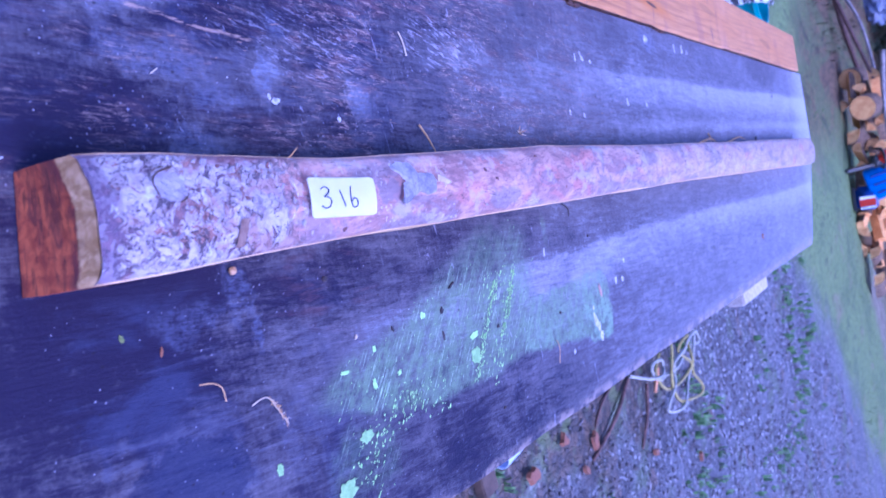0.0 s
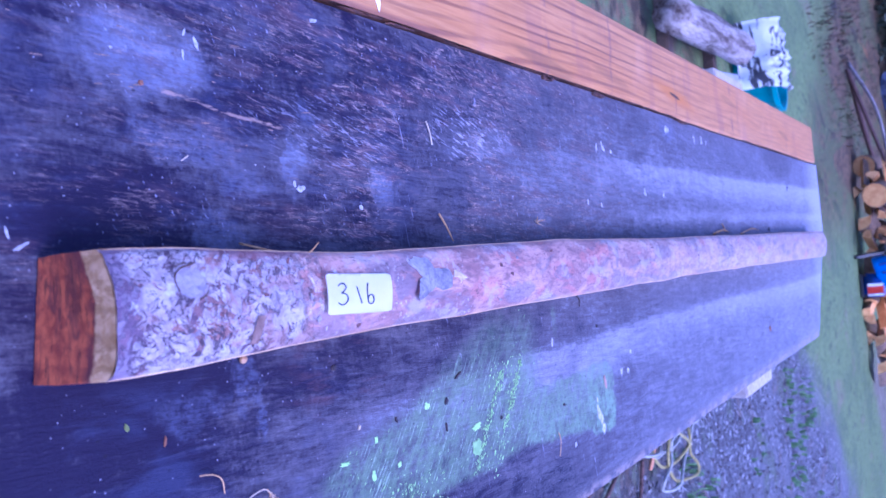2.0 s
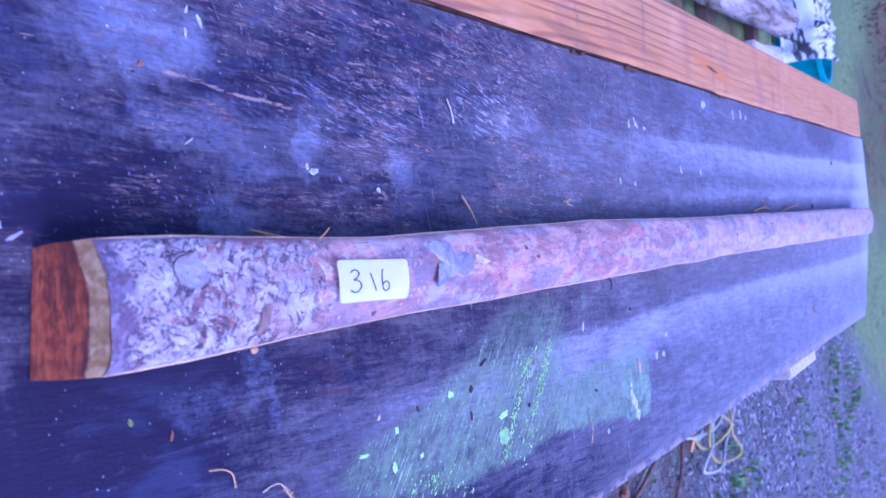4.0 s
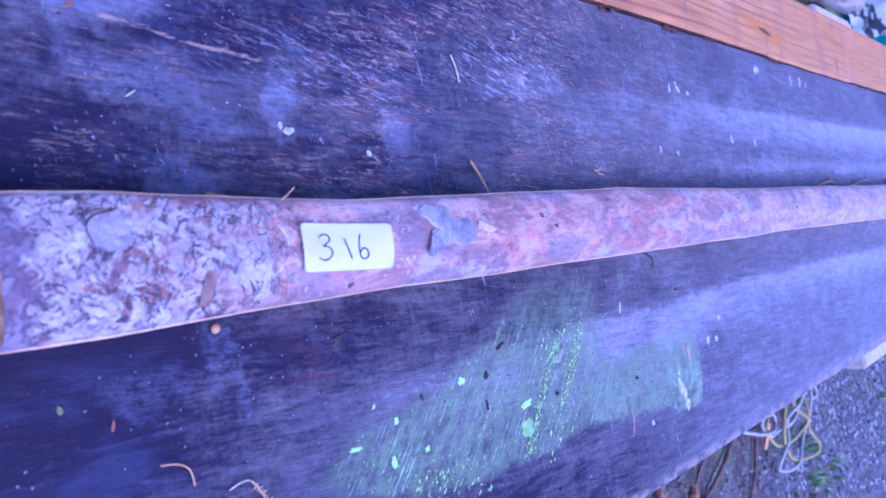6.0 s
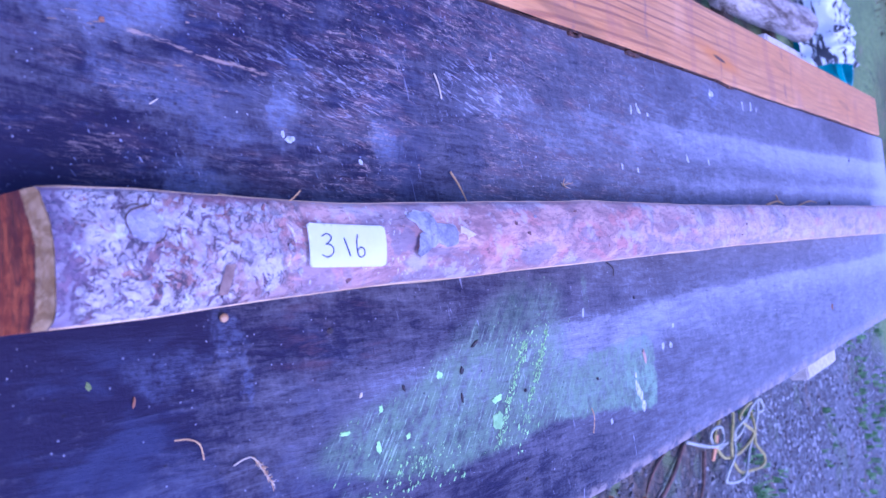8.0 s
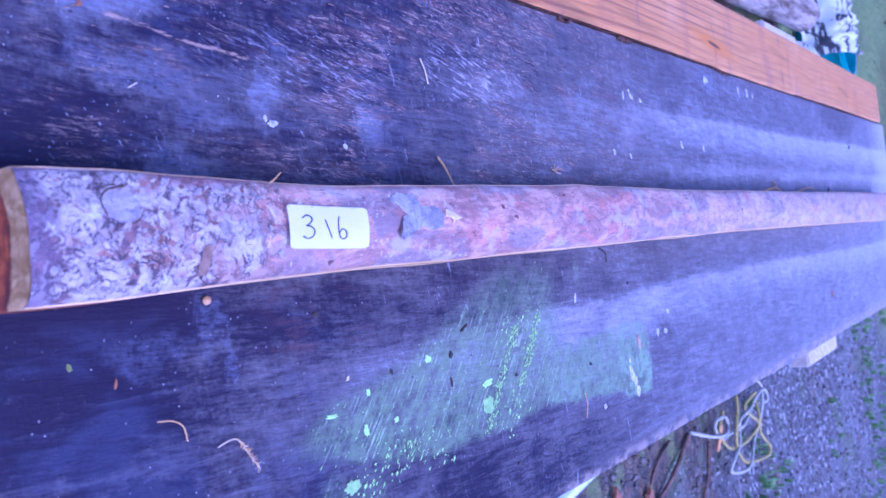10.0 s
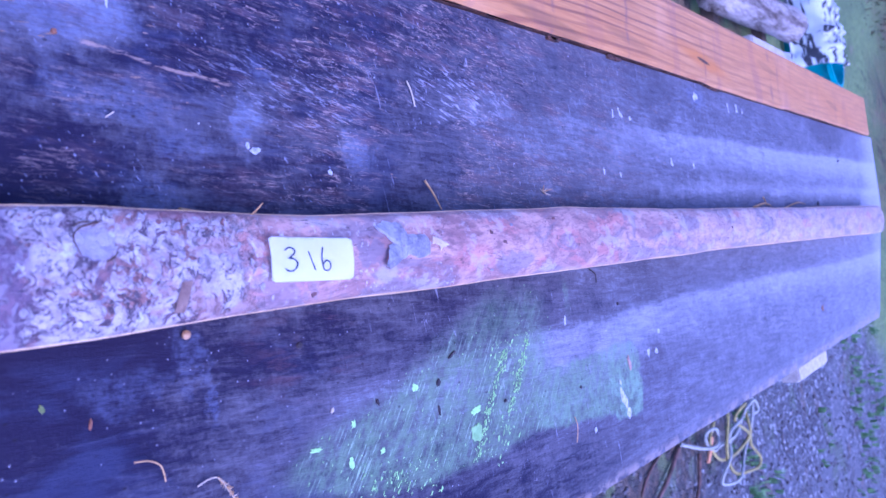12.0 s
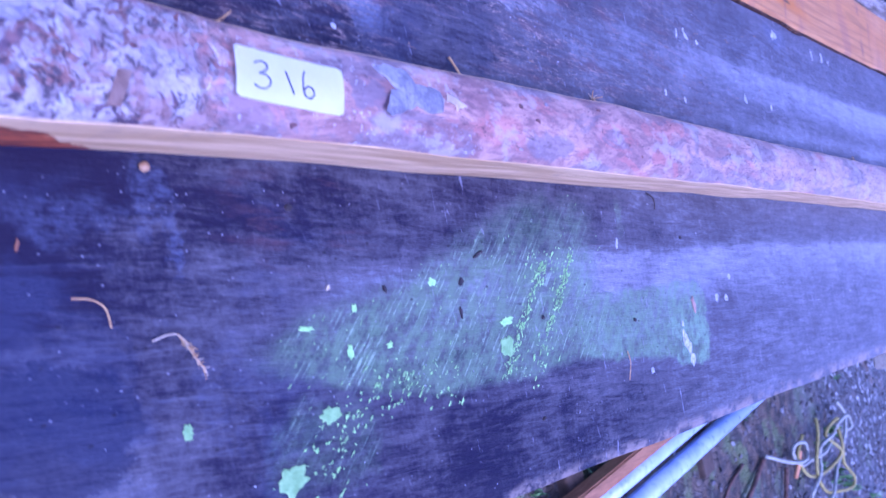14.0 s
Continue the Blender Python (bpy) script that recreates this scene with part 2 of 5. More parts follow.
    tail = n.mul(n.step(n.sub(gx, 0.155), -0.003, 0.003), n.step(outer, -0.002, 0.004), n.step(gy, 0.655, 0.675), n.step(gy, 0.815, 0.795))
    ox, oy = n.mul(n.sub(gx, 0.190), 1 / 0.037), n.mul(n.sub(gy, 0.838), 1 / 0.038)
    ox, oy = n.mul(ox, ox), n.mul(oy, oy)
    pad = n.step(n.add(n.mul(ox, ox), n.mul(oy, oy)), 1.15, 0.75)
    spray = n.mul(n.spot(px, py, 0.216, 0.408, 0.028, 0.045), 0.35)
    dash = n.mul(n.step(n.math("ABSOLUTE", n.sub(gx, n.sub(0.165, n.mul(y, 0.09)))), 0.020, 0.006), n.step(n.math("ABSOLUTE", n.sub(gy, 0.735)), 0.006, 0.002), 0.5)
    wash = n.most(n.most(body, n.mul(tail, 1.05)), n.most(n.most(pad, spray), dash))
    rub = n.add(n.mul(n.noise(1, 5, 0.7, n.turned(-48, 150, 40, 20)), 0.45), n.add(n.mul(n.noise(60, 5, 0.72), 0.35), n.mul(speck, 0.20)))
    wash = n.mul(wash, n.add(n.mul(n.step(rub, 0.42, 0.57), 0.62), 0.20))
    base = n.mix(n.mul(wash, 0.82), base, (0.150, 0.228, 0.136))
    base = n.mix(n.mul(n.most(pad, n.mul(tail, 0.5)), n.step(n.noise(90, 5, 0.72), 0.44, 0.60), n.step(gx, 0.152, 0.190), 0.58), base, (0.215, 0.335, 0.225))
    hatch = n.step(n.noise(1, 3, 0.65, n.turned(-48, 620, 15, 20), 0.2), 0.535, 0.64)
    broken = n.step(n.add(n.mul(n.noise(58, 5, 0.75), 0.55), n.mul(n.noise(1, 4, 0.7, n.turned(-48, 500, 160, 20)), 0.45)), 0.46, 0.58)
    zone = n.mul(n.step(inner, -0.004, 0.010), n.add(0.25, n.mul(n.step(lo, -0.018, 0.008), 0.75)), n.step(outer, -0.004, 0.004), n.step(gy, 0.37, 0.41), n.step(gy, 0.72, 0.67))
    base = n.mix(n.mul(hatch, broken, n.most(zone, n.mul(spray, 1.6)), 0.85), base, (0.300, 0.400, 0.295))
    # small pale nicks and dust, and a worn edge
    dust = n.mul(n.step(n.cells(210), 0.15, 0.07), n.step(n.noise(60, 2), 0.50, 0.60))
    pock = n.mul(n.step(n.cells(150, n.scaled(1, 0.6, 1)), 0.15, 0.08), n.step(n.noise(47, 2), 0.52, 0.60))
    base = n.mix(n.mul(pock, 0.7), base, (0.012, 0.008, 0.016))
    base = n.mix(n.mul(dust, 0.6), base, (0.32, 0.31, 0.39))
    worn = n.mul(n.step(n.add(x, n.mul(wob2, 0.5)), 0.268, 0.279), n.step(n.noise(70, 4, 0.7, n.scaled(1, 0.6, 1)), 0.42, 0.58))
    base = n.mix(n.mul(worn, 0.7), base, (0.300, 0.235, 0.210))
    pale = n.mul(n.step(n.noise(1, 3, 0.7, n.turned(80, 260, 45, 30), 0.5), 0.66, 0.71), n.step(y, 0.35, 0.6))
    base = n.mix(n.mul(pale, 0.5), base, (0.330, 0.320, 0.420))
    rough = n.add(n.mul(blot, 0.35), n.add(0.34, n.mul(bare, 0.2)))
    relief = n.add(n.add(n.mul(grain, 1.0), n.mul(fine, 0.5)), n.add(n.mul(speck, 0.45), n.add(n.mul(across, 0.3), n.mul(blot, 0.6))))
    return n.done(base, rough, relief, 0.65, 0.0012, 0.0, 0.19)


def bark_material():
    n = Net("stave_bark")
    x, y, z = n.xyz()
    wob = n.mul(n.sub(n.noise(38, 4, 0.6), 0.5), 0.07)
    jig = n.mul(n.sub(n.noise(120, 5, 0.7), 0.5), 0.016)
    px, py = n.add(x, jig), n.add(y, n.mul(n.sub(n.noise(60, 5, 0.68), 0.5), 0.06))
    rough_zone = n.step(n.add(n.add(y, wob), n.mul(jig, 1.5)), 0.333, 0.320)
    big, mid, fine = n.noise(55, 5, 0.65, None, 0.8), n.noise(150, 4, 0.6, n.scaled(1, 0.6, 1), 0.5), n.noise(600, 2)
    # smooth inner skin: dusty mauve with violet and rosy blotches
    skin = n.mix(n.step(n.noise(44, 6, 0.68, n.scaled(1.3, 0.45, 1), 0.6), 0.38, 0.62), (0.225, 0.115, 0.115), (0.465, 0.275, 0.235))
    skin = n.mix(n.mul(n.step(y, 0.45, 1.5), 0.60), skin, (0.395, 0.325, 0.325))
    violet = n.step(n.noise(26, 6, 0.66, n.scaled(1.3, 0.42, 1), 0.7), 0.535, 0.60)
    rosy = n.step(n.noise(31, 5, 0.66, n.scaled(1.1, 0.45, 2), 0.6), 0.575, 0.63)
    for cx, cy, rx, ry in ((0.062, 0.572, 0.009, 0.030), (0.069, 0.807, 0.008, 0.040), (0.043, 0.938, 0.009, 0.035), (0.027, 0.550, 0.005, 0.035), (0.069, 0.44, 0.007, 0.035), (0.073, 0.63, 0.006, 0.03), (0.047, 0.415, 0.010, 0.013)):
        violet = n.most(violet, n.spot(px, py, cx, cy, rx, ry, 0.5))
    for cx, cy, rx, ry in ((0.049, 0.653, 0.010, 0.030), (0.056, 0.522, 0.011, 0.026), (0.043, 0.326, 0.012, 0.015), (0.062, 0.345, 0.009, 0.025), (0.040, 0.72, 0.008, 0.025), (0.060, 0.72, 0.006, 0.02)):
        rosy = n.most(rosy, n.mul(n.spot(px, py, cx, cy, rx, ry, 0.5), 0.9))
    skin = n.mix(n.mul(rosy, 0.54), skin, (0.430, 0.160, 0.140))
    skin = n.mix(n.mul(violet, 0.66), skin, (0.175, 0.145, 0.180))
    skin = n.mix(n.mul(n.step(n.noise(1, 5, 0.72, n.scaled(330, 90, 330)), 0.48, 0.62), 0.50), skin, (0.105, 0.055, 0.075))
    skin = n.mix(n.mul(n.step(n.noise(52, 5, 0.7, n.scaled(1.2, 0.7, 1)), 0.52, 0.64), 0.55), skin, (0.420, 0.370, 0.375))
    split = n.step(n.math("ABSOLUTE", n.sub(n.noise(24, 4, 0.6, n.scaled(1.7, 0.45, 1.7), 0.6), 0.5)), 0.006, 0.001)
    skin = n.mix(n.mul(split, n.step(mid, 0.46, 0.56), 0.75), skin, (0.055, 0.030, 0.045))
    crumb = n.mul(n.step(n.noise(190, 5, 0.75), 0.57, 0.62), n.step(n.noise(28, 3), 0.46, 0.58), n.step(y, 0.62, 0.46))
    skin = n.mix(n.mul(crumb, 0.75), skin, (0.500, 0.480, 0.560))
    # grey outer bark with small curved cracks and pits
    ragged = n.add(n.mul(n.noise(120, 7, 0.78, n.scaled(1.0, 0.8, 1), 0.7), 0.75), n.mul(n.noise(30, 3), 0.25))
    plate = n.step(ragged, 0.448, 0.466)
    outer = n.mix(n.step(n.noise(95, 6, 0.72), 0.40, 0.60), (0.265, 0.210, 0.235), (0.405, 0.352, 0.382))
    under = n.mix(n.step(n.noise(40, 3), 0.42, 0.58), (0.105, 0.062, 0.095), (0.250, 0.125, 0.115))
    outer = n.mix(plate, under, outer)
    worm = n.step(n.math("ABSOLUTE", n.sub(n.noise(105, 4, 0.62, n.scaled(1, 0.85, 1), 0.9), 0.5)), 0.024, 0.010)
    worm = n.mul(worm, n.step(n.noise(75, 4, 0.7), 0.45, 0.51))
    pit = n.mul(n.step(n.noise(210, 4, 0.66, n.scaled(1, 0.7, 1), 0.8), 0.43, 0.395), n.step(n.noise(34, 3), 0.36, 0.52))
    outer = n.mix(n.mul(n.most(worm, pit), 0.85), outer, (0.045, 0.025, 0.045))
    outer = n.mix(n.mul(n.step(n.noise(33, 5, 0.68, n.scaled(1, 0.8, 1.3), 0.5), 0.545, 0.61), 0.62), outer, (0.290, 0.155, 0.145))
    outer = n.mix(n.mul(n.step(n.add(y, n.mul(wob, 0.28)), 0.2150, 0.2085), 0.72), outer, (0.115, 0.075, 0.135))
    edge_l = n.mul(n.step(n.add(x, n.mul(wob, 0.12)), 0.0275, 0.0225), n.step(n.add(y, wob), 0.245, 0.275))
    outer = n.mix(n.mul(edge_l, 0.75), outer, (0.235, 0.095, 0.105))
    clear = n.spot(n.add(x, n.mul(jig, 0.4)), y, 0.0345, 0.2440, 0.0085, 0.0105, 0.6)
    outer = n.mix(n.mul(clear, 0.75), outer, (0.330, 0.300, 0.390))
    col = n.mix(rough_zone, skin, outer)
    lichen = n.mul(n.step(n.noise(70, 4, 0.7), 0.63, 0.67), n.step(y, 0.56, 0.42))
    col = n.mix(n.mul(lichen, 0.6), col, (0.50, 0.50, 0.58))
    height = n.add(n.mul(rough_zone, n.add(n.mul(plate, 0.9), n.sub(n.add(n.mul(big, 0.8), mid), n.mul(n.most(worm, pit), 0.9)))), n.add(n.mul(mid, 0.3), n.mul(fine, 0.12)))
    return n.done(col, n.add(n.mul(rough_zone, 0.2), n.add(0.40, n.mul(mid, 0.2))), height, 0.65, 0.003)


def stave_wood_material():
    n = Net("split_yew_wood")
    x, y, z = n.xyz()
    fibre = n.noise(1, 5, 0.6, n.scaled(160, 9, 160), 0.5)
    blot = n.noise(60, 4, 0.65)
    heart = n.mix(n.step(fibre, 0.35, 0.65), (0.200, 0.036, 0.017), (0.390, 0.092, 0.032))
    heart = n.mix(n.mul(n.step(n.noise(1, 5, 0.7, n.scaled(30, 60, 170), 0.8), 0.47, 0.60), 0.75), heart, (0.085, 0.022, 0.020))
    heart = n.mix(n.mul(n.step(n.noise(1, 4, 0.7, n.scaled(55, 60, 480)), 0.54, 0.64), 0.7), heart, (0.045, 0.012, 0.012))
    sap = n.mix(n.step(fibre, 0.35, 0.65), (0.440, 0.260, 0.120), (0.680, 0.460, 0.265))
    ends = n.step(y, 0.212, 0.206)
    sap = n.mix(n.mul(ends, n.add(0.35, n.mul(n.step(n.noise(1, 5, 0.7, n.scaled(150, 60, 60), 0.6), 0.42, 0.60), 0.5))), sap, (0.240, 0.125, 0.040))
    sap = n.mix(n.mul(n.step(blot, 0.55, 0.7), 0.35), sap, (0.33, 0.22, 0.16))
    dx = n.sub(x, 0.046)
    crown = n.sub(z, n.sub(0.7872, n.mul(dx, dx, 7.0)))
    line = n.add(crown, n.mul(n.sub(blot, 0.5), 0.010))
    line = n.add(line, n.mul(n.step(n.add(y, n.mul(n.sub(blot, 0.5), 0.03)), 0.245, 0.345), 0.06))
    ring = n.mul(ends, n.step(line, -0.0075, -0.002), n.step(n.noise(140, 4, 0.7), 0.36, 0.56))
    heart = n.mix(n.mul(ring, 0.8), heart, (0.075, 0.018, 0.022))
    return n.done(n.mix(n.step(line, -0.0012, 0.0012), heart, sap), 0.55, n.add(fibre, n.mul(blot, 0.5)), 0.4, 0.0012)


KNOTS = ((-0.174, 1.192, 0.0034, 1.0), (-0.154, 0.760, 0.010, 0.35), (-0.166, 0.944, 0.008, 0.25), (-0.203, 1.515, 0.008, 0.25), (-0.185, 2.0, 0.008, 0.3))


def plank_material():
    n = Net("orange_sawn_timber")
    x, y, z = n.xyz()
    warp = n.noise(1, 3, 0.5, n.scaled(5, 1.1, 5))
    swell, heart, stain = 0.0, 0.0, 0.0
    for kx, ky, r, dark in KNOTS:
        ex, ey = n.mul(n.sub(n.add(x, n.mul(n.sub(ky, y), 0.10)), kx), 1 / r), n.mul(n.sub(y, ky), 0.11 / r)
        d = n.math("SQRT", n.add(n.mul(ex, ex), n.mul(ey, ey)))
        swell = n.add(swell, n.mul(n.step(d, 4.0, 0.0), r * 0.9))
        heart = n.most(heart, n.mul(n.step(d, 0.95, 0.55), dark))
        stain = n.most(stain, n.mul(n.step(d, 4.6, 0.8), dark))
    ring_at = n.add(n.add(n.add(x, n.mul(z, 0.5)), n.mul(y, 0.006)), n.add(n.mul(warp, 0.034), swell))
    rings = n.math("SINE", n.mul(n.add(ring_at, n.mul(n.noise(1, 3, 0.6, n.scaled(30, 3, 30)), 0.006)), 560))
    rings = n.mul(n.step(rings, 0.25, 0.99), n.step(n.noise(1, 3, 0.6, n.scaled(60, 2, 20)), 0.30, 0.60))
    fibre = n.noise(1, 5, 0.6, n.scaled(300, 12, 100))
    col = n.mix(n.step(fibre, 0.3, 0.7), (0.350, 0.145, 0.048), (0.490, 0.238, 0.092))
    col = n.mix(n.mul(rings, n.add(0.24, n.mul(n.step(y, 1.5, 0.8), 0.60))), col, (0.140, 0.048, 0.036))
    band = n.step(n.noise(1, 3, 0.6, n.scaled(5, 17, 5), 0.5), 0.57, 0.68)
    col = n.mix(n.mul(band, 0.30), col, (0.200, 0.080, 0.085))
    col = n.mix(n.mul(n.step(n.noise(9, 4), 0.55, 0.75), 0.35), col, (0.580, 0.320, 0.190))
    col = n.mix(n.mul(stain, 0.88), col, (0.430, 0.150, 0.022))
    col = n.mix(n.mul(heart, 0.9), col, (0.050, 0.022, 0.018))
    # hammer bruises and smears across the board
    for cy, k, hw in ((0.760, 0.75, 0.007), (0.944, 0.55, 0.006), (1.19, 0.5, 0.005), (1.52, 0.75, 0.010), (1.57, 0.5, 0.007), (1.80, 0.45, 0.010), (2.03, 0.5, 0.010)):
        off = n.math("ABSOLUTE", n.sub(n.add(y, n.mul(n.sub(n.noise(14, 3), 0.5), 0.05)), cy))
        col = n.mix(n.mul(n.step(off, hw, 0.0), n.step(n.noise(22, 4, 0.7), 0.42, 0.60), k), col, (0.150, 0.070, 0.075))
    return n.done(col, n.add(0.42, n.mul(fibre, 0.2)), n.add(fibre, n.mul(rings, 0.5)), 0.35, 0.0012)


def ground_material():
    n = Net("gravel_grass_ground")
    x, y, z = n.xyz()
    wob = n.mul(n.sub(n.noise(1.3, 5, 0.65), 0.5), 1.3)
    stone = n.cells(62, None, "F1", "Color")
    sx, sy, sz = n.xyz(stone)
    gap = n.step(n.cells(62, None, "DISTANCE_TO_EDGE"), 0.0, 0.16)
    gravel = n.mix(sx, (0.040, 0.038, 0.048), (0.170, 0.165, 0.195))
    gravel = n.mix(n.step(sy, 0.84, 0.9), gravel, (0.400, 0.400, 0.440))
    gravel = n.mix(n.mul(n.sub(1.0, gap), 0.7), gravel, (0.030, 0.027, 0.032))
    gravel = n.mix(n.mul(n.step(n.noise(1.7, 5, 0.65), 0.44, 0.60), 0.5), gravel, (0.160, 0.160, 0.190))
    gravel = n.mix(n.mul(n.step(n.noise(6, 5, 0.7), 0.50, 0.62), n.step(y, 4.2, 2.6), 0.75), gravel, (0.030, 0.027, 0.036))
    gravel = n.mix(n.mul(n.step(n.noise(2.6, 4, 0.6), 0.55, 0.66), 0.55), gravel, (0.085, 0.115, 0.050))
    gravel = n.mix(n.mul(n.step(n.noise(5, 4, 0.6), 0.58, 0.68), 0.5), gravel, (0.160, 0.090, 0.055))
    sway = n.mul(n.sub(n.noise(3.5, 5, 0.65), 0.5), 0.9)
    soil = n.mul(n.step(n.add(x, sway), 1.02, 0.78), n.step(n.add(x, sway), -0.1, 0.2), n.step(n.add(y, sway), 3.6, 3.0), n.step(n.add(y, sway), 1.0, 1.5))
    earth = n.mix(n.step(n.noise(22, 5, 0.7), 0.42, 0.60), (0.030, 0.022, 0.018), (0.130, 0.085, 0.055))
    earth = n.mix(n.step(n.noise(7, 4), 0.50, 0.62), earth, (0.120, 0.150, 0.050))
    gravel = n.mix(n.mul(soil, 0.8), gravel, earth)
    blade = n.noise(1, 4, 0.7, n.scaled(26, 9, 5))
    grass = n.mix(n.step(blade, 0.35, 0.65), (0.105, 0.160, 0.050), (0.180, 0.245, 0.080))
    grass = n.mix(n.mul(n.step(n.noise(1.6, 5, 0.65, n.scaled(1, 0.6, 1)), 0.46, 0.62), 0.7), grass, (0.090, 0.135, 0.050))
    grass = n.mix(n.mul(n.step(n.noise(2.3, 5, 0.7, n.scaled(1, 0.45, 1), 0.5), 0.54, 0.66), 0.75), grass, (0.205, 0.180, 0.110))
    grass = n.mix(n.mul(n.step(n.noise(7, 5, 0.7, n.scaled(1, 0.5, 1)), 0.57, 0.66), 0.7), grass, (0.045, 0.060, 0.024))
    litter = n.mix(n.step(n.noise(14, 5, 0.7), 0.4, 0.6), (0.045, 0.029, 0.012), (0.170, 0.105, 0.050))
    litter = n.mix(n.mul(n.step(n.noise(2.0, 5, 0.7, n.scaled(1, 0.35, 1), 0.6), 0.46, 0.57), 0.70), litter, (0.085, 0.118, 0.036))
    litter = n.mix(n.mul(n.step(n.noise(2.6, 5, 0.7, n.scaled(1, 0.30, 1), 0.8), 0.54, 0.62), 0.85), litter, (0.014, 0.011, 0.007))
    litter = n.mix(n.mul(n.step(n.noise(1.9, 5, 0.7, n.scaled(1, 0.35, 2), 0.4), 0.62, 0.68), 0.7), litter, (0.280, 0.115, 0.036))
    track = n.mix(n.step(n.noise(8, 5, 0.6), 0.4, 0.6), (0.150, 0.125, 0.088), (0.250, 0.215, 0.165))
    track = n.mix(n.mul(n.step(n.noise(1.6, 5, 0.68, n.scaled(1, 0.5, 1)), 0.47, 0.58), 0.6), track, (0.120, 0.170, 0.060))
    lawn = n.sub(n.add(y, wob), n.add(5.55, n.mul(x, 1.05)))
    is_grass = n.step(lawn, -0.3, 0.5)
    turf = n.mix(n.step(n.noise(2.4, 5, 0.7), 0.44, 0.58), litter, grass)
    col = n.mix(is_grass, n.mix(n.step(n.add(x, n.mul(wob, 1.1)), -0.05, -0.6), gravel, turf), grass)
    col = n.mix(n.mul(n.step(n.sub(n.add(y, wob), n.mul(x, 0.62)), 8.7, 9.5), n.step(x, 0.9, 1.8)), col, track)
    col = n.mix(n.mul(n.step(n.add(n.add(y, wob), n.mul(x, 1.1)), 6.2, 7.6), n.step(x, 0.35, -0.5)), col, litter)
    col = n.mix(n.step(n.add(y, n.mul(wob, 2.0)), 11.2, 12.2), col, n.mix(n.mul(n.step(x, 1.5, 4.0), n.step(n.noise(0.6, 3), 0.45, 0.6)), litter, grass))
    return n.done(col, 0.75, n.add(n.mul(gap, 1.0), n.mul(sz, 0.6)), 0.7, 0.012)


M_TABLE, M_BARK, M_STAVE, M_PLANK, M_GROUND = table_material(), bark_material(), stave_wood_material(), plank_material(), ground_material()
M_PLY_EDGE = plain("plywood_edge", (0.10, 0.075, 0.07), (0.22, 0.17, 0.15), 30, 0.7, stretch=(1, 0.1, 8))
M_TRESTLE = plain("grey_trestle_timber", (0.34, 0.29, 0.27), (0.50, 0.45, 0.42), 14, 0.65, stretch=(6, 6, 6))
M_TRESTLE_DARK = plain("dark_trestle_timber", (0.045, 0.028, 0.022), (0.11, 0.07, 0.05), 18, 0.7)
M_PAPER = plain("white_label_paper", (0.87, 0.87, 0.85), (0.92, 0.92, 0.90), 40, 0.55, 0.05)
M_INK = plain("dark_ink", (0.012, 0.018, 0.035), (0.03, 0.04, 0.07), 300, 0.5, 0.0)
M_FLAKE = plain("bark_flake", (0.15, 0.12, 0.155), (0.33, 0.29, 0.335), 160, 0.7, 0.4)
M_FLAKE_RED = plain("brown_bark_flake", (0.075, 0.036, 0.045), (0.20, 0.085, 0.08), 160, 0.7, 0.4)
M_PEEL = plain("peeled_bark", (0.30, 0.28, 0.35), (0.60, 0.58, 0.66), 75, 0.6, 0.6)
M_PEEL_TIP = plain("raw_bark_tip", (0.68, 0.55, 0.45), (0.82, 0.74, 0.66), 90, 0.6, 0.2)
M_GREEN = plain("green_paint", (0.25, 0.48, 0.16), (0.42, 0.68, 0.26), 260, 0.5, 0.5, 0.0006)
M_GREEN_DULL = plain("dull_green_paint", (0.17, 0.31, 0.115), (0.27, 0.44, 0.19), 200, 0.55, 0.4, 0.0006)
M_WHITE_SPOT = plain("pale_droppings", (0.20, 0.20, 0.27), (0.52, 0.52, 0.58), 240, 0.6, 0.4, 0.0006)
M_SLIVER = plain("tan_wood_sliver", (0.10, 0.058, 0.048), (0.25, 0.16, 0.125), 300, 0.65, 0.2)
M_NEEDLE = plain("dry_conifer_needles", (0.33, 0.17, 0.07), (0.52, 0.33, 0.15), 300, 0.6, 0.2)
M_STRAW = plain("pale_straw", (0.38, 0.30, 0.22), (0.55, 0.46, 0.36), 300, 0.6, 0.2)
M_DARK_BIT = plain("dark_leaf_bit", (0.012, 0.010, 0.016), (0.05, 0.03, 0.035), 300, 0.7, 0.3)
M_LEAF_BIT = plain("brown_leaf_bit", (0.15, 0.055, 0.030), (0.28, 0.115, 0.060), 300, 0.6, 0.3)
M_CONE = plain("tan_cone_bit", (0.24, 0.12, 0.06), (0.44, 0.27, 0.15), 300, 0.6, 0.3)
M_SCALE = plain("light_brown_scale", (0.27, 0.16, 0.14), (0.40, 0.26, 0.22), 200, 0.7, 0.3)
M_MOSS = plain("moss_bit", (0.09, 0.12, 0.03), (0.20, 0.24, 0.08), 300, 0.8, 0.5)
M_RESIN = plain("dark_bark_edge", (0.032, 0.013, 0.009), (0.115, 0.045, 0.024), 120, 0.5, 0.5)
M_ROPE_Y = plain("yellow_rope_fibre", (0.20, 0.165, 0.045), (0.38, 0.32, 0.115), 120, 0.6, 0.4, stretch=(1, 1, 1))
M_ROPE_W = plain("white_rope_fibre", (0.22, 0.22, 0.20), (0.40, 0.40, 0.37), 120, 0.55, 0.4)
M_PIPE = plain("white_plastic_pipe", (0.30, 0.37, 0.56), (0.44, 0.52, 0.72), 9, 0.3, 0.05)
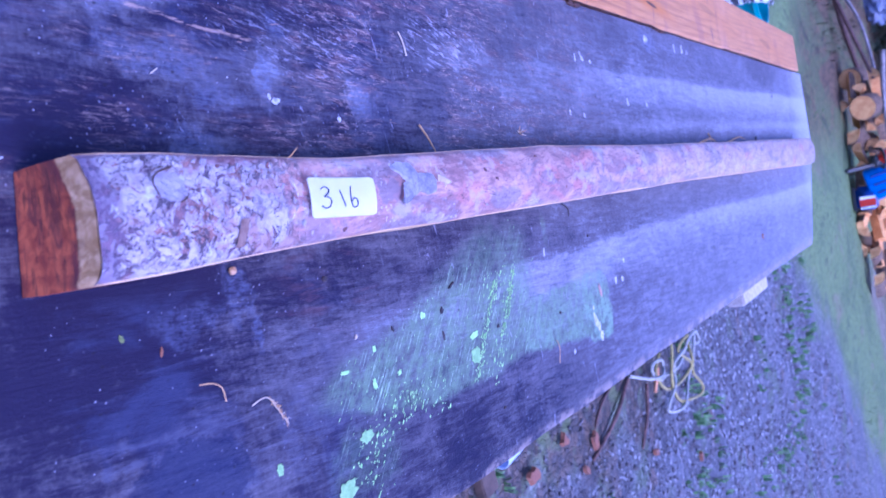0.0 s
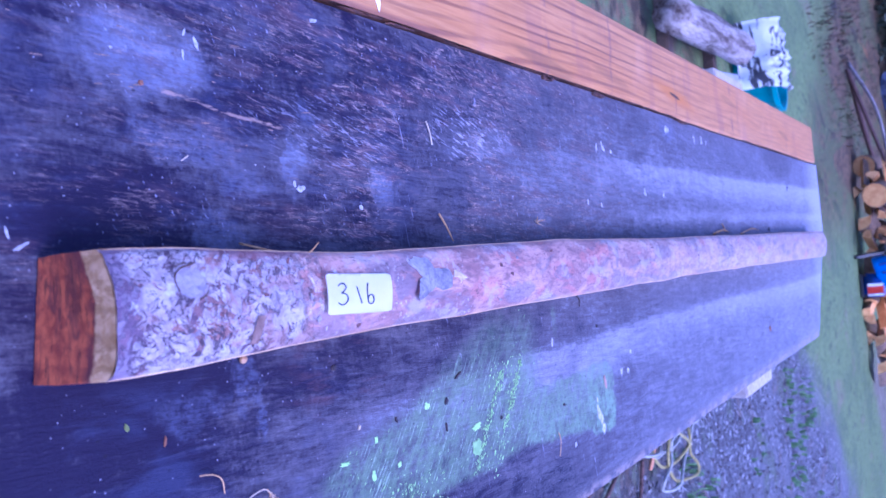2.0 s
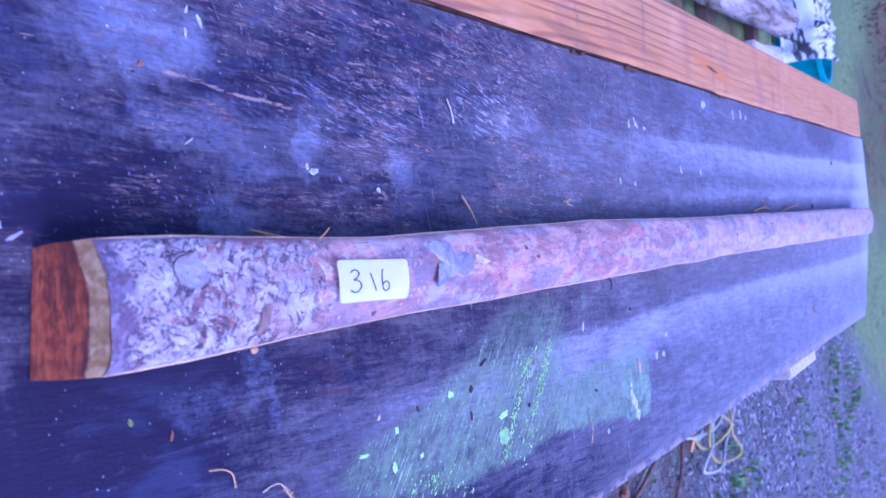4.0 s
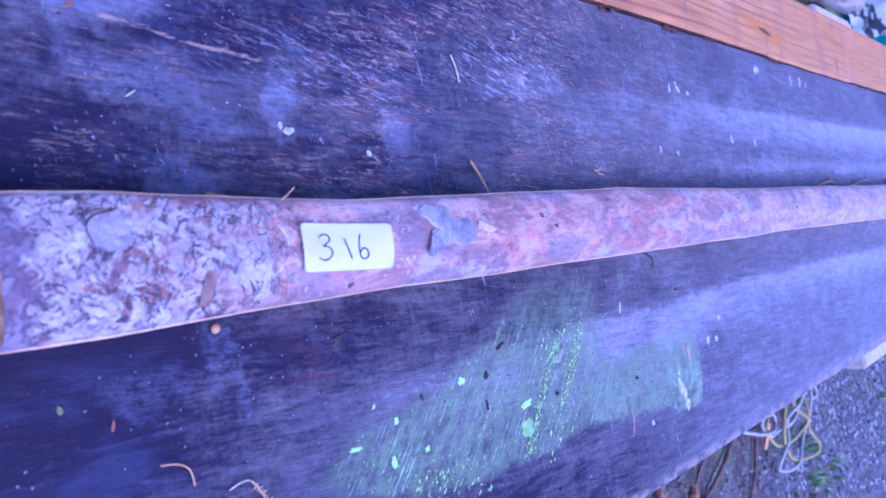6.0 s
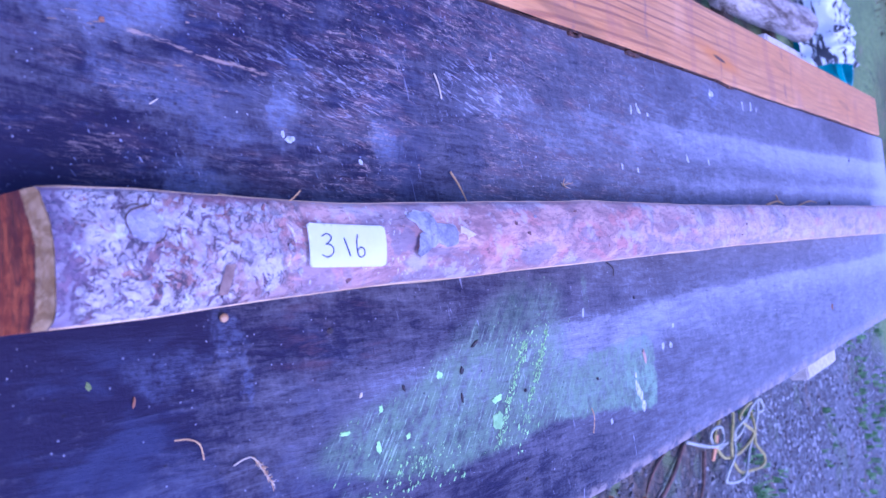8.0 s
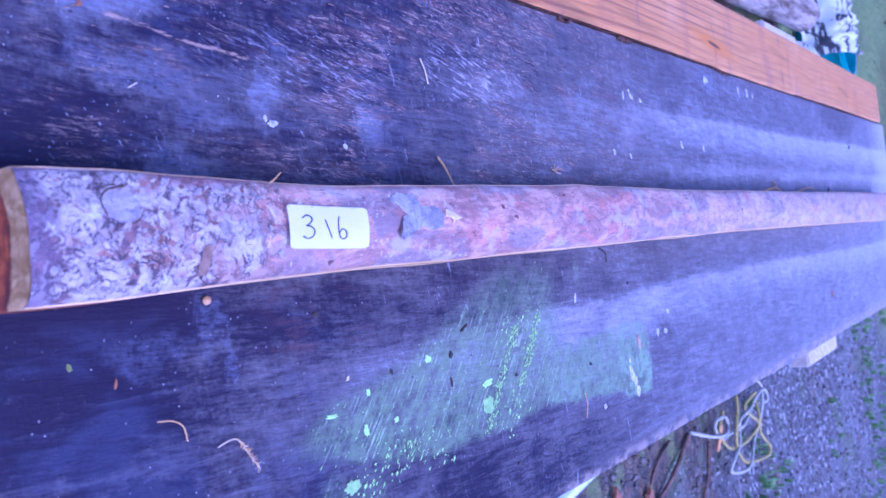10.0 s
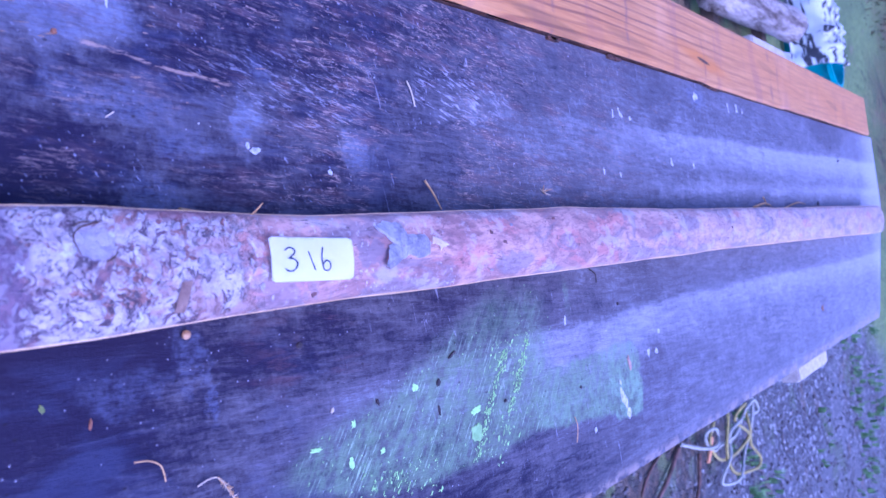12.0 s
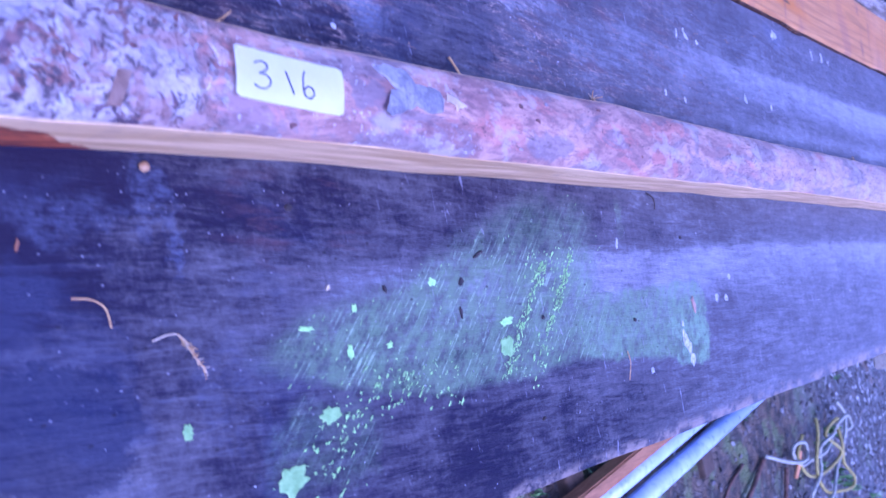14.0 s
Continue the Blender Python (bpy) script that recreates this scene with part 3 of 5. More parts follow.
M_TIMBER = plain("brown_timber_batten", (0.23, 0.098, 0.045), (0.38, 0.175, 0.085), 22, 0.6, stretch=(6, 0.7, 6))
M_STICK = plain("red_brown_stick", (0.05, 0.026, 0.020), (0.17, 0.09, 0.07), 50, 0.7)
M_GREYSTICK = plain("weathered_grey_stick", (0.13, 0.105, 0.10), (0.32, 0.28, 0.28), 30, 0.75)
M_STAKE = plain("orange_stake_wood", (0.52, 0.20, 0.09), (0.66, 0.34, 0.17), 40, 0.6)
M_WEED = plain("green_weed_leaf", (0.07, 0.16, 0.05), (0.16, 0.29, 0.10), 50, 0.6)
M_CUT = plain("fresh_split_wood", (0.60, 0.255, 0.070), (0.82, 0.46, 0.165), 16, 0.6, 0.3, 0.004, vary=0.30)
M_LOGBARK = plain("firewood_bark", (0.080, 0.048, 0.028), (0.20, 0.125, 0.075), 22, 0.8, 0.6, 0.01)
M_LOGGREY = plain("weathered_log", (0.045, 0.024, 0.015), (0.40, 0.345, 0.33), 6, 0.8, 0.7, 0.014, stretch=(3, 0.35, 3))
M_BLUE = plain("blue_plastic", (0.018, 0.12, 0.52), (0.03, 0.19, 0.68), 14, 0.35, 0.05)
M_BLUE_DARK = plain("dark_blue_plastic", (0.010, 0.030, 0.17), (0.015, 0.05, 0.26), 14, 0.4, 0.05)
M_RED = plain("red_plastic", (0.50, 0.022, 0.012), (0.62, 0.04, 0.02), 20, 0.35, 0.05)
M_BLACK = plain("black_plastic", (0.012, 0.012, 0.014), (0.03, 0.03, 0.034), 30, 0.45, 0.1)
M_GALV = plain("galvanised_steel", (0.27, 0.28, 0.33), (0.42, 0.43, 0.50), 12, 0.5, 0.1, metal=0.25)
M_WHITE = plain("white_painted_steel", (0.70, 0.71, 0.75), (0.82, 0.83, 0.86), 12, 0.45, 0.1)
M_TEAL = plain("teal_plastic", (0.010, 0.17, 0.19), (0.02, 0.25, 0.27), 12, 0.4, 0.1)
M_TARP = plain("blue_grey_tarp", (0.045, 0.055, 0.11), (0.20, 0.23, 0.34), 7, 0.45, 0.4, 0.02)
M_TRUNK = plain("forest_tree_bark", (0.045, 0.034, 0.028), (0.12, 0.09, 0.075), 8, 0.85, 0.7, 0.02, stretch=(3, 3, 0.5))
M_LEAVES = plain("forest_foliage", (0.010, 0.018, 0.009), (0.034, 0.052, 0.022), 3, 0.65, 0.2)
M_FIELD_LEAF = plain("light_foliage", (0.12, 0.20, 0.05), (0.26, 0.34, 0.10), 3, 0.65, 0.2)
M_HOUSE = plain("far_white_wall", (0.66, 0.67, 0.70), (0.78, 0.79, 0.82), 2, 0.7, 0.1)
M_HOUSE_ROOF = plain("far_grey_roof", (0.15, 0.15, 0.17), (0.24, 0.24, 0.26), 3, 0.7, 0.2)
M_PANE = plain("dark_window_glass", (0.02, 0.025, 0.03), (0.04, 0.05, 0.06), 2, 0.1, 0.0)
M_BLADE = plain("grass_blade", (0.115, 0.175, 0.058), (0.195, 0.260, 0.090), 4, 0.6, 0.1)


def stone_material():
    n = Net("loose_gravel_stone")
    r = n.island()
    col = n.mix(n.step(r, 0.0, 0.8), (0.022, 0.019, 0.024), (0.135, 0.122, 0.140))
    col = n.mix(n.step(r, 0.945, 0.96), col, (0.36, 0.36, 0.40))
    return n.done(n.mix(n.mul(n.noise(60, 4), 0.6), col, (0.12, 0.10, 0.10)), 0.6, n.noise(160, 3), 0.4, 0.003)


M_STONE = stone_material()


def sack_material():
    n = Net("woven_plastic_print_and_fold_shade")
    white = n.mix(n.noise(14, 4), (0.66, 0.68, 0.72), (0.85, 0.87, 0.90))
    # dark streaks: print, and the shade between folds put into the colour
    print_and_folds = n.step(n.noise(1, 4, 0.6, n.scaled(5, 12, 16, radians(20)), 1.2), 0.515, 0.545)
    return n.done(n.mix(n.mul(print_and_folds, 0.95), white, (0.020, 0.022, 0.040)), 0.5, n.noise(60, 3), 0.3, 0.004)


M_SACK = sack_material()


# ---------- mesh helpers ----------
def mesh_of(name, bm, mats, smooth=False):
    me = bpy.data.meshes.new(name)
    bmesh.ops.recalc_face_normals(bm, faces=bm.faces)
    bm.to_mesh(me)
    bm.free()
    for m in mats if isinstance(mats, (list, tuple)) else [mats]:
        me.materials.append(m)
    if smooth:
        me.polygons.foreach_set("use_smooth", [True] * len(me.polygons))
    return me


def part(name, bm, mats, parent=None, label="", smooth=False):
    ob = new(name, mesh_of(name, bm, mats, smooth))
    ob.parent = parent
    return tagged(ob, label)


def thing(name, label, category, group="", m=None):
    ob = new(name)
    ob.empty_display_size = 0.1
    if m is not None:
        ob.matrix_basis = m
    return tagged(ob, label, category, group)


def solid(name, bm, mats, label, category, group="", kind="", smooth=False, m=None):
    ob = tagged(new(name, mesh_of(name, bm, mats, smooth)), label, category, group, kind)
    if m is not None:
        ob.matrix_basis = m
    return ob


def raw(name, verts, faces, mats, smooth=False):
    me = bpy.data.meshes.new(name)
    me.from_pydata(verts, [], faces)
    for m in mats if isinstance(mats, (list, tuple)) else [mats]:
        me.materials.append(m)
    if smooth:
        me.polygons.foreach_set("use_smooth", [True] * len(me.polygons))
    return new(name, me)


def box(bm, c, s, m=None, bevel=0.0, mat=0):
    r = bmesh.ops.create_cube(bm, size=1, matrix=Matrix.Translation(c) @ (m or Matrix()) @ Matrix.Diagonal((*s, 1)))
    faces = {f for v in r["verts"] for f in v.link_faces}
    for f in faces:
        f.material_index = mat
    if bevel:
        bmesh.ops.bevel(bm, geom=list({e for f in faces for e in f.edges}), offset=bevel, segments=2, affect="EDGES")


def tube(bm, pts, r, sides=8, mat=0, cap=True, taper=None):
    pts = [Vector(p) for p in pts]
    rings = []
    up = Vector((0, 0, 1))
    for i, p in enumerate(pts):
        d = (pts[min(i + 1, len(pts) - 1)] - pts[max(i - 1, 0)]).normalized()
        a = d.cross(up)
        if a.length < 0.05:
            a = d.cross(Vector((0, 1, 0)))
        a.normalize()
        b = d.cross(a)
        k = r if taper is None else r + (taper - r) * i / (len(pts) - 1)
        rings.append([bm.verts.new(p + a * k * math.cos(q) + b * k * math.sin(q)) for q in (2 * math.pi * j / sides for j in range(sides))])
    for u, w in zip(rings, rings[1:]):
        for j in range(sides):
            bm.faces.new((u[j], u[(j + 1) % sides], w[(j + 1) % sides], w[j])).material_index = mat
    if cap:
        bm.faces.new(rings[0]).material_index = mat
        bm.faces.new(rings[-1][::-1]).material_index = mat


def loft(bm, rings, closed=True, cap=True, mat=0):
    vs = [[bm.verts.new(p) for p in ring] for ring in rings]
    k = len(vs[0])
    for u, w in zip(vs, vs[1:]):
        for j in range(k if closed else k - 1):
            bm.faces.new((u[j], u[(j + 1) % k], w[(j + 1) % k], w[j])).material_index = mat
    if cap and closed:
        bm.faces.new(vs[0]).material_index = mat
        bm.faces.new(vs[-1][::-1]).material_index = mat
    return vs


def smooth_line(pts, k):
    """A curve through pts in k steps a span."""
    pts = [Vector(p) for p in pts]
    out = []
    for i in range(len(pts) - 1):
        p0, p1, p2, p3 = pts[max(i - 1, 0)], pts[i], pts[i + 1], pts[min(i + 2, len(pts) - 1)]
        for j in range(k):
            t = j / k
            out.append(0.5 * (2 * p1 + (p2 - p0) * t + (2 * p0 - 5 * p1 + 4 * p2 - p3) * t * t + (3 * p1 - p0 - 3 * p2 + p3) * t ** 3))
    return out + [pts[-1]]


def chip(bm, x, y, z, w, l, turn, rng, h=0.0006, mat=0, sides=9, rag=0.35):
    """A thin ragged flake lying flat at (x, y, z), w across and l along."""
    c, s = math.cos(turn), math.sin(turn)
    lo, hi = [], []
    for j in range(sides):
        a = 2 * math.pi * j / sides
        k = 1 + rng.uniform(-rag, rag)
        u, v = 0.5 * w * k * math.cos(a), 0.5 * l * k * math.sin(a)
        px, py = x + c * u - s * v, y + s * u + c * v
        lo.append((px, py, z)), hi.append((x + (px - x) * 0.86, y + (py - y) * 0.86, z + h))
    a, b = [bm.verts.new(p) for p in lo], [bm.verts.new(p) for p in hi]
    for j in range(sides):
        bm.faces.new((a[j], a[(j + 1) % sides], b[(j + 1) % sides], b[j])).material_index = mat
    bm.faces.new(b).material_index = mat


TOP = 0.75  # the table's surface


# ---------- ground ----------
def ground():
    bm = bmesh.new()
    ys = [-60, -20, -6, -1] + [0.25 * i for i in range(0, 57)] + [15, 17, 20, 25, 32, 45, 70, 120, 400]
    xs = [-400, -120, -60, -30, -15, -9] + [-6 + 0.3 * i for i in range(44)] + [8, 10, 14, 20, 35, 70, 400]
    rows = []
    for y in ys:
        rows.append([bm.verts.new((x, y, (0.03 * noise.noise((x * 0.9, y * 0.9, 3.1)) if abs(x) < 9 and 0 <= y < 16 else 0) + (0.02 * max(0, y - 11) if y < 40 and x < 1.6 else 0))) for x in xs])
    for a, b in zip(rows, rows[1:]):
        for j in range(len(xs) - 1):
            bm.faces.new((a[j], a[j + 1], b[j + 1], b[j]))
    solid("ground", bm, M_GROUND, "gravel yard with grass and leaf litter beyond it", "ground", kind="structure", smooth=True)


ground()


# ---------- table ----------
def far_y(x):
    return 2.475 - 0.9 * max(0.0, x - 0.03) ** 1.0 * 0.95 if x > 0.03 else 2.478


def table():
    bm = bmesh.new()
    xs = [-0.144 + 0.422 * i / 28 for i in range(29)]
    n = 110
    top, low = [], []
    for i in range(n + 1):
        v = i / n
        rt, rl = [], []
        for x in xs:
            y = -0.35 + (far_y(x) + 0.35) * v
            e = x + (0.012 * (y - 0.5) / 1.8 if x > 0.27 else 0)
            if x > 0.27:
                e += 0.002 * noise.noise((0, y * 9, 0.5))
            z = TOP + 0.0005 * noise.noise((x * 6, y * 2.2, 0)) - (0.003 if x > 0.27 else 0)
            rt.append(bm.verts.new((e, y, z))), rl.append(bm.verts.new((e, y, TOP - 0.030)))
        top.append(rt), low.append(rl)
    for i in range(n):
        for j in range(len(xs) - 1):
            bm.faces.new((top[i][j], top[i][j + 1], top[i + 1][j + 1], top[i + 1][j]))
            bm.faces.new((low[i][j], low[i + 1][j], low[i + 1][j + 1], low[i][j + 1])).material_index = 1
        for j in (0, len(xs) - 1):
            bm.faces.new((top[i][j], top[i + 1][j], low[i + 1][j], low[i][j])).material_index = 1
    for i in (0, n):
        for j in range(len(xs) - 1):
            bm.faces.new((top[i][j], top[i][j + 1], low[i][j + 1], low[i][j])).material_index = 1
    root = thing("work_table", "long black weathered plywood table top with green paint stains", "table")
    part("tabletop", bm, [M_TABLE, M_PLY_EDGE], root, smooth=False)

    rng = random.Random(4)
    bm = bmesh.new()
    # slivers lifted from the worn veneer
    for _ in range(260):
        x = rng.uniform(-0.14, 0.012)
        y = rng.uniform(0.12, 1.1)
        if noise.noise((x * 11, y * 5, 7.7)) < 0.02 or (x > -0.01 and y > 0.55):
            continue
        chip(bm, x, y, TOP + 0.0003, rng.uniform(0.0003, 0.0010), rng.uniform(0.002, 0.010), rng.uniform(-0.14, 0.14), rng, 0.0003, 0, 6, 0.25)
    tagged(part("splinter_fuzz", bm, M_SLIVER, root, "tan splinters of worn veneer"), kind="stuff")

    bm = bmesh.new()
    blobs = ((0.183, 0.569, 0.017, 0.020), (0.167, 0.571, 0.007, 0.018), (0.229, 0.386, 0.021, 0.026), (0.202, 0.414, 0.011, 0.020), (0.172, 0.432, 0.010, 0.006),
             (0.171, 0.462, 0.005, 0.007), (0.149, 0.438, 0.006, 0.006), (0.138, 0.503, 0.007, 0.009), (0.196, 0.331, 0.0101, 0.008), (0.157, 0.403, 0.004, 0.014))
    for x, y, w, l in blobs:
        chip(bm, x, y, TOP + 0.0004, w * 0.74, l * 0.68, rng.uniform(-0.3, 0.3), rng, 0.0003, 1 if w > 0.01 else 0, 22, 0.28 if w > 0.01 else 0.36)
    # runs of dabs along the wiping slant
    runs = ((0.129, 0.622, 0.204, 0.562, 110), (0.122, 0.661, 0.178, 0.618, 110), (0.186, 0.611, 0.206, 0.592, 24), (0.228, 0.398, 0.186, 0.452, 36), (0.204, 0.510, 0.188, 0.446, 48), (0.240, 0.405, 0.205, 0.425, 26), (0.128, 0.612, 0.138, 0.632, 36))
    for xa, ya, xb, yb, k in runs:
        for _ in range(int(k * 1.5)):
            t = rng.random()
            x, y = xa + (xb - xa) * t + rng.gauss(0, 0.0030 if k > 70 and xa < 0.15 else 0.0075), ya + (yb - ya) * t + rng.gauss(0, 0.0022 if k > 70 and xa < 0.15 else 0.0095)
            chip(bm, x, y, TOP + 0.0004, 0.0008 + 0.0038 * rng.random() ** 2, rng.uniform(0.0005, 0.0016), rng.uniform(-0.85, -0.60), rng, 0.0002, rng.choice((0, 0, 1)), 7, 0.6)
    for _ in range(120):
        y = rng.uniform(0.385, 0.70)
        x = rng.uniform(0.155 - 0.265 * (y - 0.383), 0.205)
        chip(bm, x, y, TOP + 0.0004, rng.uniform(0.0006, 0.0035), rng.uniform(0.0003, 0.0008), rng.uniform(-0.85, -0.65), rng, 0.0002, 1, 6, 0.5)
    tagged(part("green_paint", bm, [M_GREEN, M_GREEN_DULL], root, "bright green dabs of dried paint"), kind="stuff")

    bm = bmesh.new()
    for x, y, w, l in ((-0.019, 0.384, 0.006, 0.010), (-0.022, 0.379, 0.005, 0.004), (0.206, 0.826, 0.024, 0.012), (0.222, 0.835, 0.015, 0.014), (0.212, 0.832, 0.016, 0.008), (0.190, 0.824, 0.008, 0.006), (0.174, 0.922, 0.008, 0.012), (0.154, 0.935, 0.006, 0.010),
                       (0.223, 0.759, 0.006, 0.007), (-0.120, 1.335, 0.010, 0.006), (-0.121, 1.365, 0.010, 0.006), (-0.081, 0.911, 0.006, 0.014), (-0.079, 0.935, 0.005, 0.008), (-0.125, 1.167, 0.010, 0.010),
                       (-0.032, 1.046, 0.008, 0.008), (-0.008, 0.445, 0.004, 0.005), (-0.097, 0.308, 0.009, 0.003), (-0.090, 0.298, 0.008, 0.002), (-0.102, 0.300, 0.006, 0.002), (-0.032, 1.12, 0.010, 0.008), (-0.13, 0.411, 0.003, 0.010), (-0.081, 0.891, 0.012, 0.006), (-0.086, 0.907, 0.010, 0.005), (-0.125, 1.158, 0.016, 0.012), (-0.122, 1.297, 0.020, 0.008), (-0.125, 1.338, 0.020, 0.009), (-0.035, 1.043, 0.010, 0.008), (-0.019, 0.851, 0.008, 0.006), (-0.016, 0.891, 0.007, 0.006), (0.172, 0.901, 0.011, 0.010), (0.119, 0.727, 0.012, 0.004), (0.012, 0.196, 0.002, 0.010), (0.006, 0.190, 0.007, 0.002)):
        chip(bm, x, y, TOP + 0.0004, w * 0.8, l * 0.75, rng.uniform(-0.5, 0.5), rng, 0.0002, 0, 13, 0.28)
    for _ in range(120):
        x, y = rng.uniform(-0.14, 0.27), rng.uniform(0.15, 2.3)
        k = rng.uniform(0.0004, 0.0013) * (0.8 + 0.9 * y)
        chip(bm, x, y, TOP + 0.0004, k * rng.uniform(0.5, 1), k * rng.uniform(0.6, 2), rng.uniform(-1, 1), rng, 0.0002, 0, 6, 0.4)
    tagged(part("spotting", bm, M_WHITE_SPOT, root, "pale grey spots and specks"), kind="stuff")

    return root


table()


def plank():
    """The orange board that lies along the table's other edge, its near lower edge still waney."""
    rng = random.Random(9)
    bm = bmesh.new()
    rings = []
    for i in range(61):
        y = 0.05 + (2.405 - 0.05) * i / 60
        a = -0.1455 + 0.0016 * noise.noise((y * 5, 0, 2)) + (0.003 if 1.2 < y < 1.6 else 0)
        b = -0.240 + 0.001 * noise.noise((y * 2, 4, 2))
        z1, z0 = TOP + 0.008, TOP - 0.030
        rings.append([(a, y, z0), (a, y, z1 - 0.003), (a - 0.002, y, z1 - 0.001), (a - 0.004, y, z1), (b + 0.004, y, z1), (b + 0.001, y, z1 - 0.001), (b, y, z1 - 0.004), (b, y, z0)])
    loft(bm, rings)
    bm.normal_update()
    # table-side face: dark bark, with the gap's shadow put into its colour
    for f in bm.faces:
        if abs(f.normal.x) > 0.9 and f.calc_center_median().x > -0.16:
            f.material_index = 1
    root = solid("plank", bm, [M_PLANK, M_RESIN], "orange sawn timber board with a dark knot", "board")
    bm = bmesh.new()
    for y, l in ((0.773, 0.030), (0.913, 0.032), (1.237, 0.046)):
        for _ in range(2):
            chip(bm, -0.1430 + rng.uniform(-0.001, 0.002), y + rng.uniform(-0.4, 0.4) * l, TOP + 0.0005, 0.0055, l * 0.8, 0, rng, 0.0026, 0, 11, 0.30)
    for _ in range(60):
        y = rng.uniform(0.3, 2.35)
        chip(bm, -0.1448 + rng.uniform(-0.0006, 0.0006), y, TOP + 0.0012, 0.0018, rng.uniform(0.01, 0.05), 0, rng, 0.003, 0, 8, 0.3)
    tagged(part("waney_edge", bm, M_RESIN, root, "dark crumbs of bark along one edge"), kind="stuff")


plank()


# ---------- the stave ----------
LEFT = ((0.18, 0.016), (0.25, 0.0175), (0.31, 0.0215), (0.38, 0.0245), (0.50, 0.0235), (0.67, 0.0225), (0.93, 0.0265), (1.43, 0.029), (2.30, 0.033))
RIGHT = ((0.18, 0.0725), (0.25, 0.0730), (0.36, 0.0715), (0.50, 0.0722), (0.66, 0.0735), (0.91, 0.0750), (1.12, 0.0760), (1.40, 0.080), (1.80, 0.086), (2.30, 0.094))
Y0, Y1 = 0.203, 2.20


def along(table_, y):
    return float(np.interp(y, [p[0] for p in table_], [p[1] for p in table_]))


def crown(u, y):
    """The bark's height over the table at u (0 left edge, 1 right edge)."""
    side = 0.0455 - 0.004 * max(0.0, y - 0.4)
    rise = 0.0070
    return side + rise * (1 - (2 * u - 1) ** 2) ** 0.8


def stave():
    root = thing("yew_stave", "long split yew stave with rough bark and a numbered label", "stave")
    n, k = 150, 22
    bm = bmesh.new()
    top = []
    rings = []
    for i in range(n + 1):
        y = Y0 + (Y1 - Y0) * i / n
        w = 0.0011 * noise.noise((y * 14, 1.0, 0)) + 0.0012 * noise.noise((y * 3.1, 5, 0))
        a, b = along(LEFT, y) + w, along(RIGHT, y) + 0.0012 * noise.noise((y * 11, 9.0, 0))
        skew = 0.007 if i == 0 else 0.0
        ring = [(b - 0.0002, y - skew, TOP + 0.0012), (b + 0.0004, y - skew * 0.7, TOP + 0.014)]
        skin = []
        for j in range(k + 1):
            u = 1 - j / k
            x = a + (b - a) * u
            z = TOP + crown(u, y)
            bump = 0.0012 * noise.noise((x * 60, y * 30, 2)) + (0.0016 * noise.noise((x * 140, y * 90, 4)) if y < 0.34 else 0.0005 * noise.noise((x * 90, y * 40, 4)))
            skin.append((x, y, z + bump))
        rings.append(ring + [(p[0], p[1], p[2] - 0.0022) for p in skin] + [(a - 0.0004, y, TOP + 0.014), (a + 0.0002, y, TOP + 0.0012)])
        top.append(skin)
    loft(bm, rings)
    part("wood", bm, M_STAVE, root, "orange heartwood under pale sapwood", smooth=False)
    bm = bmesh.new()
    loft(bm, [[(p[0] + (-0.0001 if j == 0 else 0.0001 if j == k else 0), p[1] - (0.0006 if i == 0 else 0), p[2] - (0.0026 if j in (0, k) else 0)) for j, p in enumerate(s)] for i, s in enumerate(top)], closed=False)
    part("bark", bm, M_BARK, root, "grey flaking bark turning smooth and red", smooth=True)

    rng = random.Random(12)
    bm = bmesh.new()
    for _ in range(70):
        y = rng.uniform(Y0 + 0.006, 0.335)
        u = rng.uniform(0.05, 0.95)
        if noise.noise((u * 5, y * 40, 3)) < -0.12:
            continue
        a, b = along(LEFT, y), along(RIGHT, y)
        x = a + (b - a) * u
        z = TOP + crown(u, y) + 0.0012 * noise.noise((x * 60, y * 30, 2))
        chip(bm, x, y, z, rng.uniform(0.0015, 0.0045), rng.uniform(0.0015, 0.0050), rng.uniform(-1.5, 1.5), rng, rng.uniform(0.0002, 0.0007), 1 if rng.random() < 0.15 else 0, 10, 0.55)
    for _ in range(12):
        y = rng.uniform(0.36, 1.1)
        u = rng.uniform(0.08, 0.92)
        x = along(LEFT, y) + (along(RIGHT, y) - along(LEFT, y)) * u
        chip(bm, x, y, TOP + crown(u, y), rng.uniform(0.001, 0.004), rng.uniform(0.002, 0.006), rng.uniform(-1, 1), rng, 0.0006, rng.choice((0, 1, 1)), 7, 0.45)
    tagged(part("flaking_bark", bm, [M_FLAKE, M_FLAKE_RED], root, "grey and brown flakes of bark"), kind="stuff")

    bm = bmesh.new()
    for a0, a1, r, wd in ((2.9, 5.3, 0.0100, 0.0005), (0.3, 1.1, 0.0098, 0.0004), (3.3, 4.0, 0.0112, 0.0004)):
        pts = []
        for i in range(22):
            q = a0 + (a1 - a0) * i / 21
            k = r * (1 + 0.16 * noise.noise((q * 1.3, r * 300, 2)))
            x, y = 0.0345 + 0.85 * k * math.cos(q), 0.2445 + k * math.sin(q)
            u = (x - along(LEFT, y)) / (along(RIGHT, y) - along(LEFT, y))
            pts.append((x, y, TOP + crown(u, y) + 0.0006))
        tube(bm, pts, wd, 6, taper=wd * 0.5)
    part("knot_scar", bm, M_RESIN, root, "brown ring scar of an old knot", smooth=True)

    bm = bmesh.new()
    rows = []
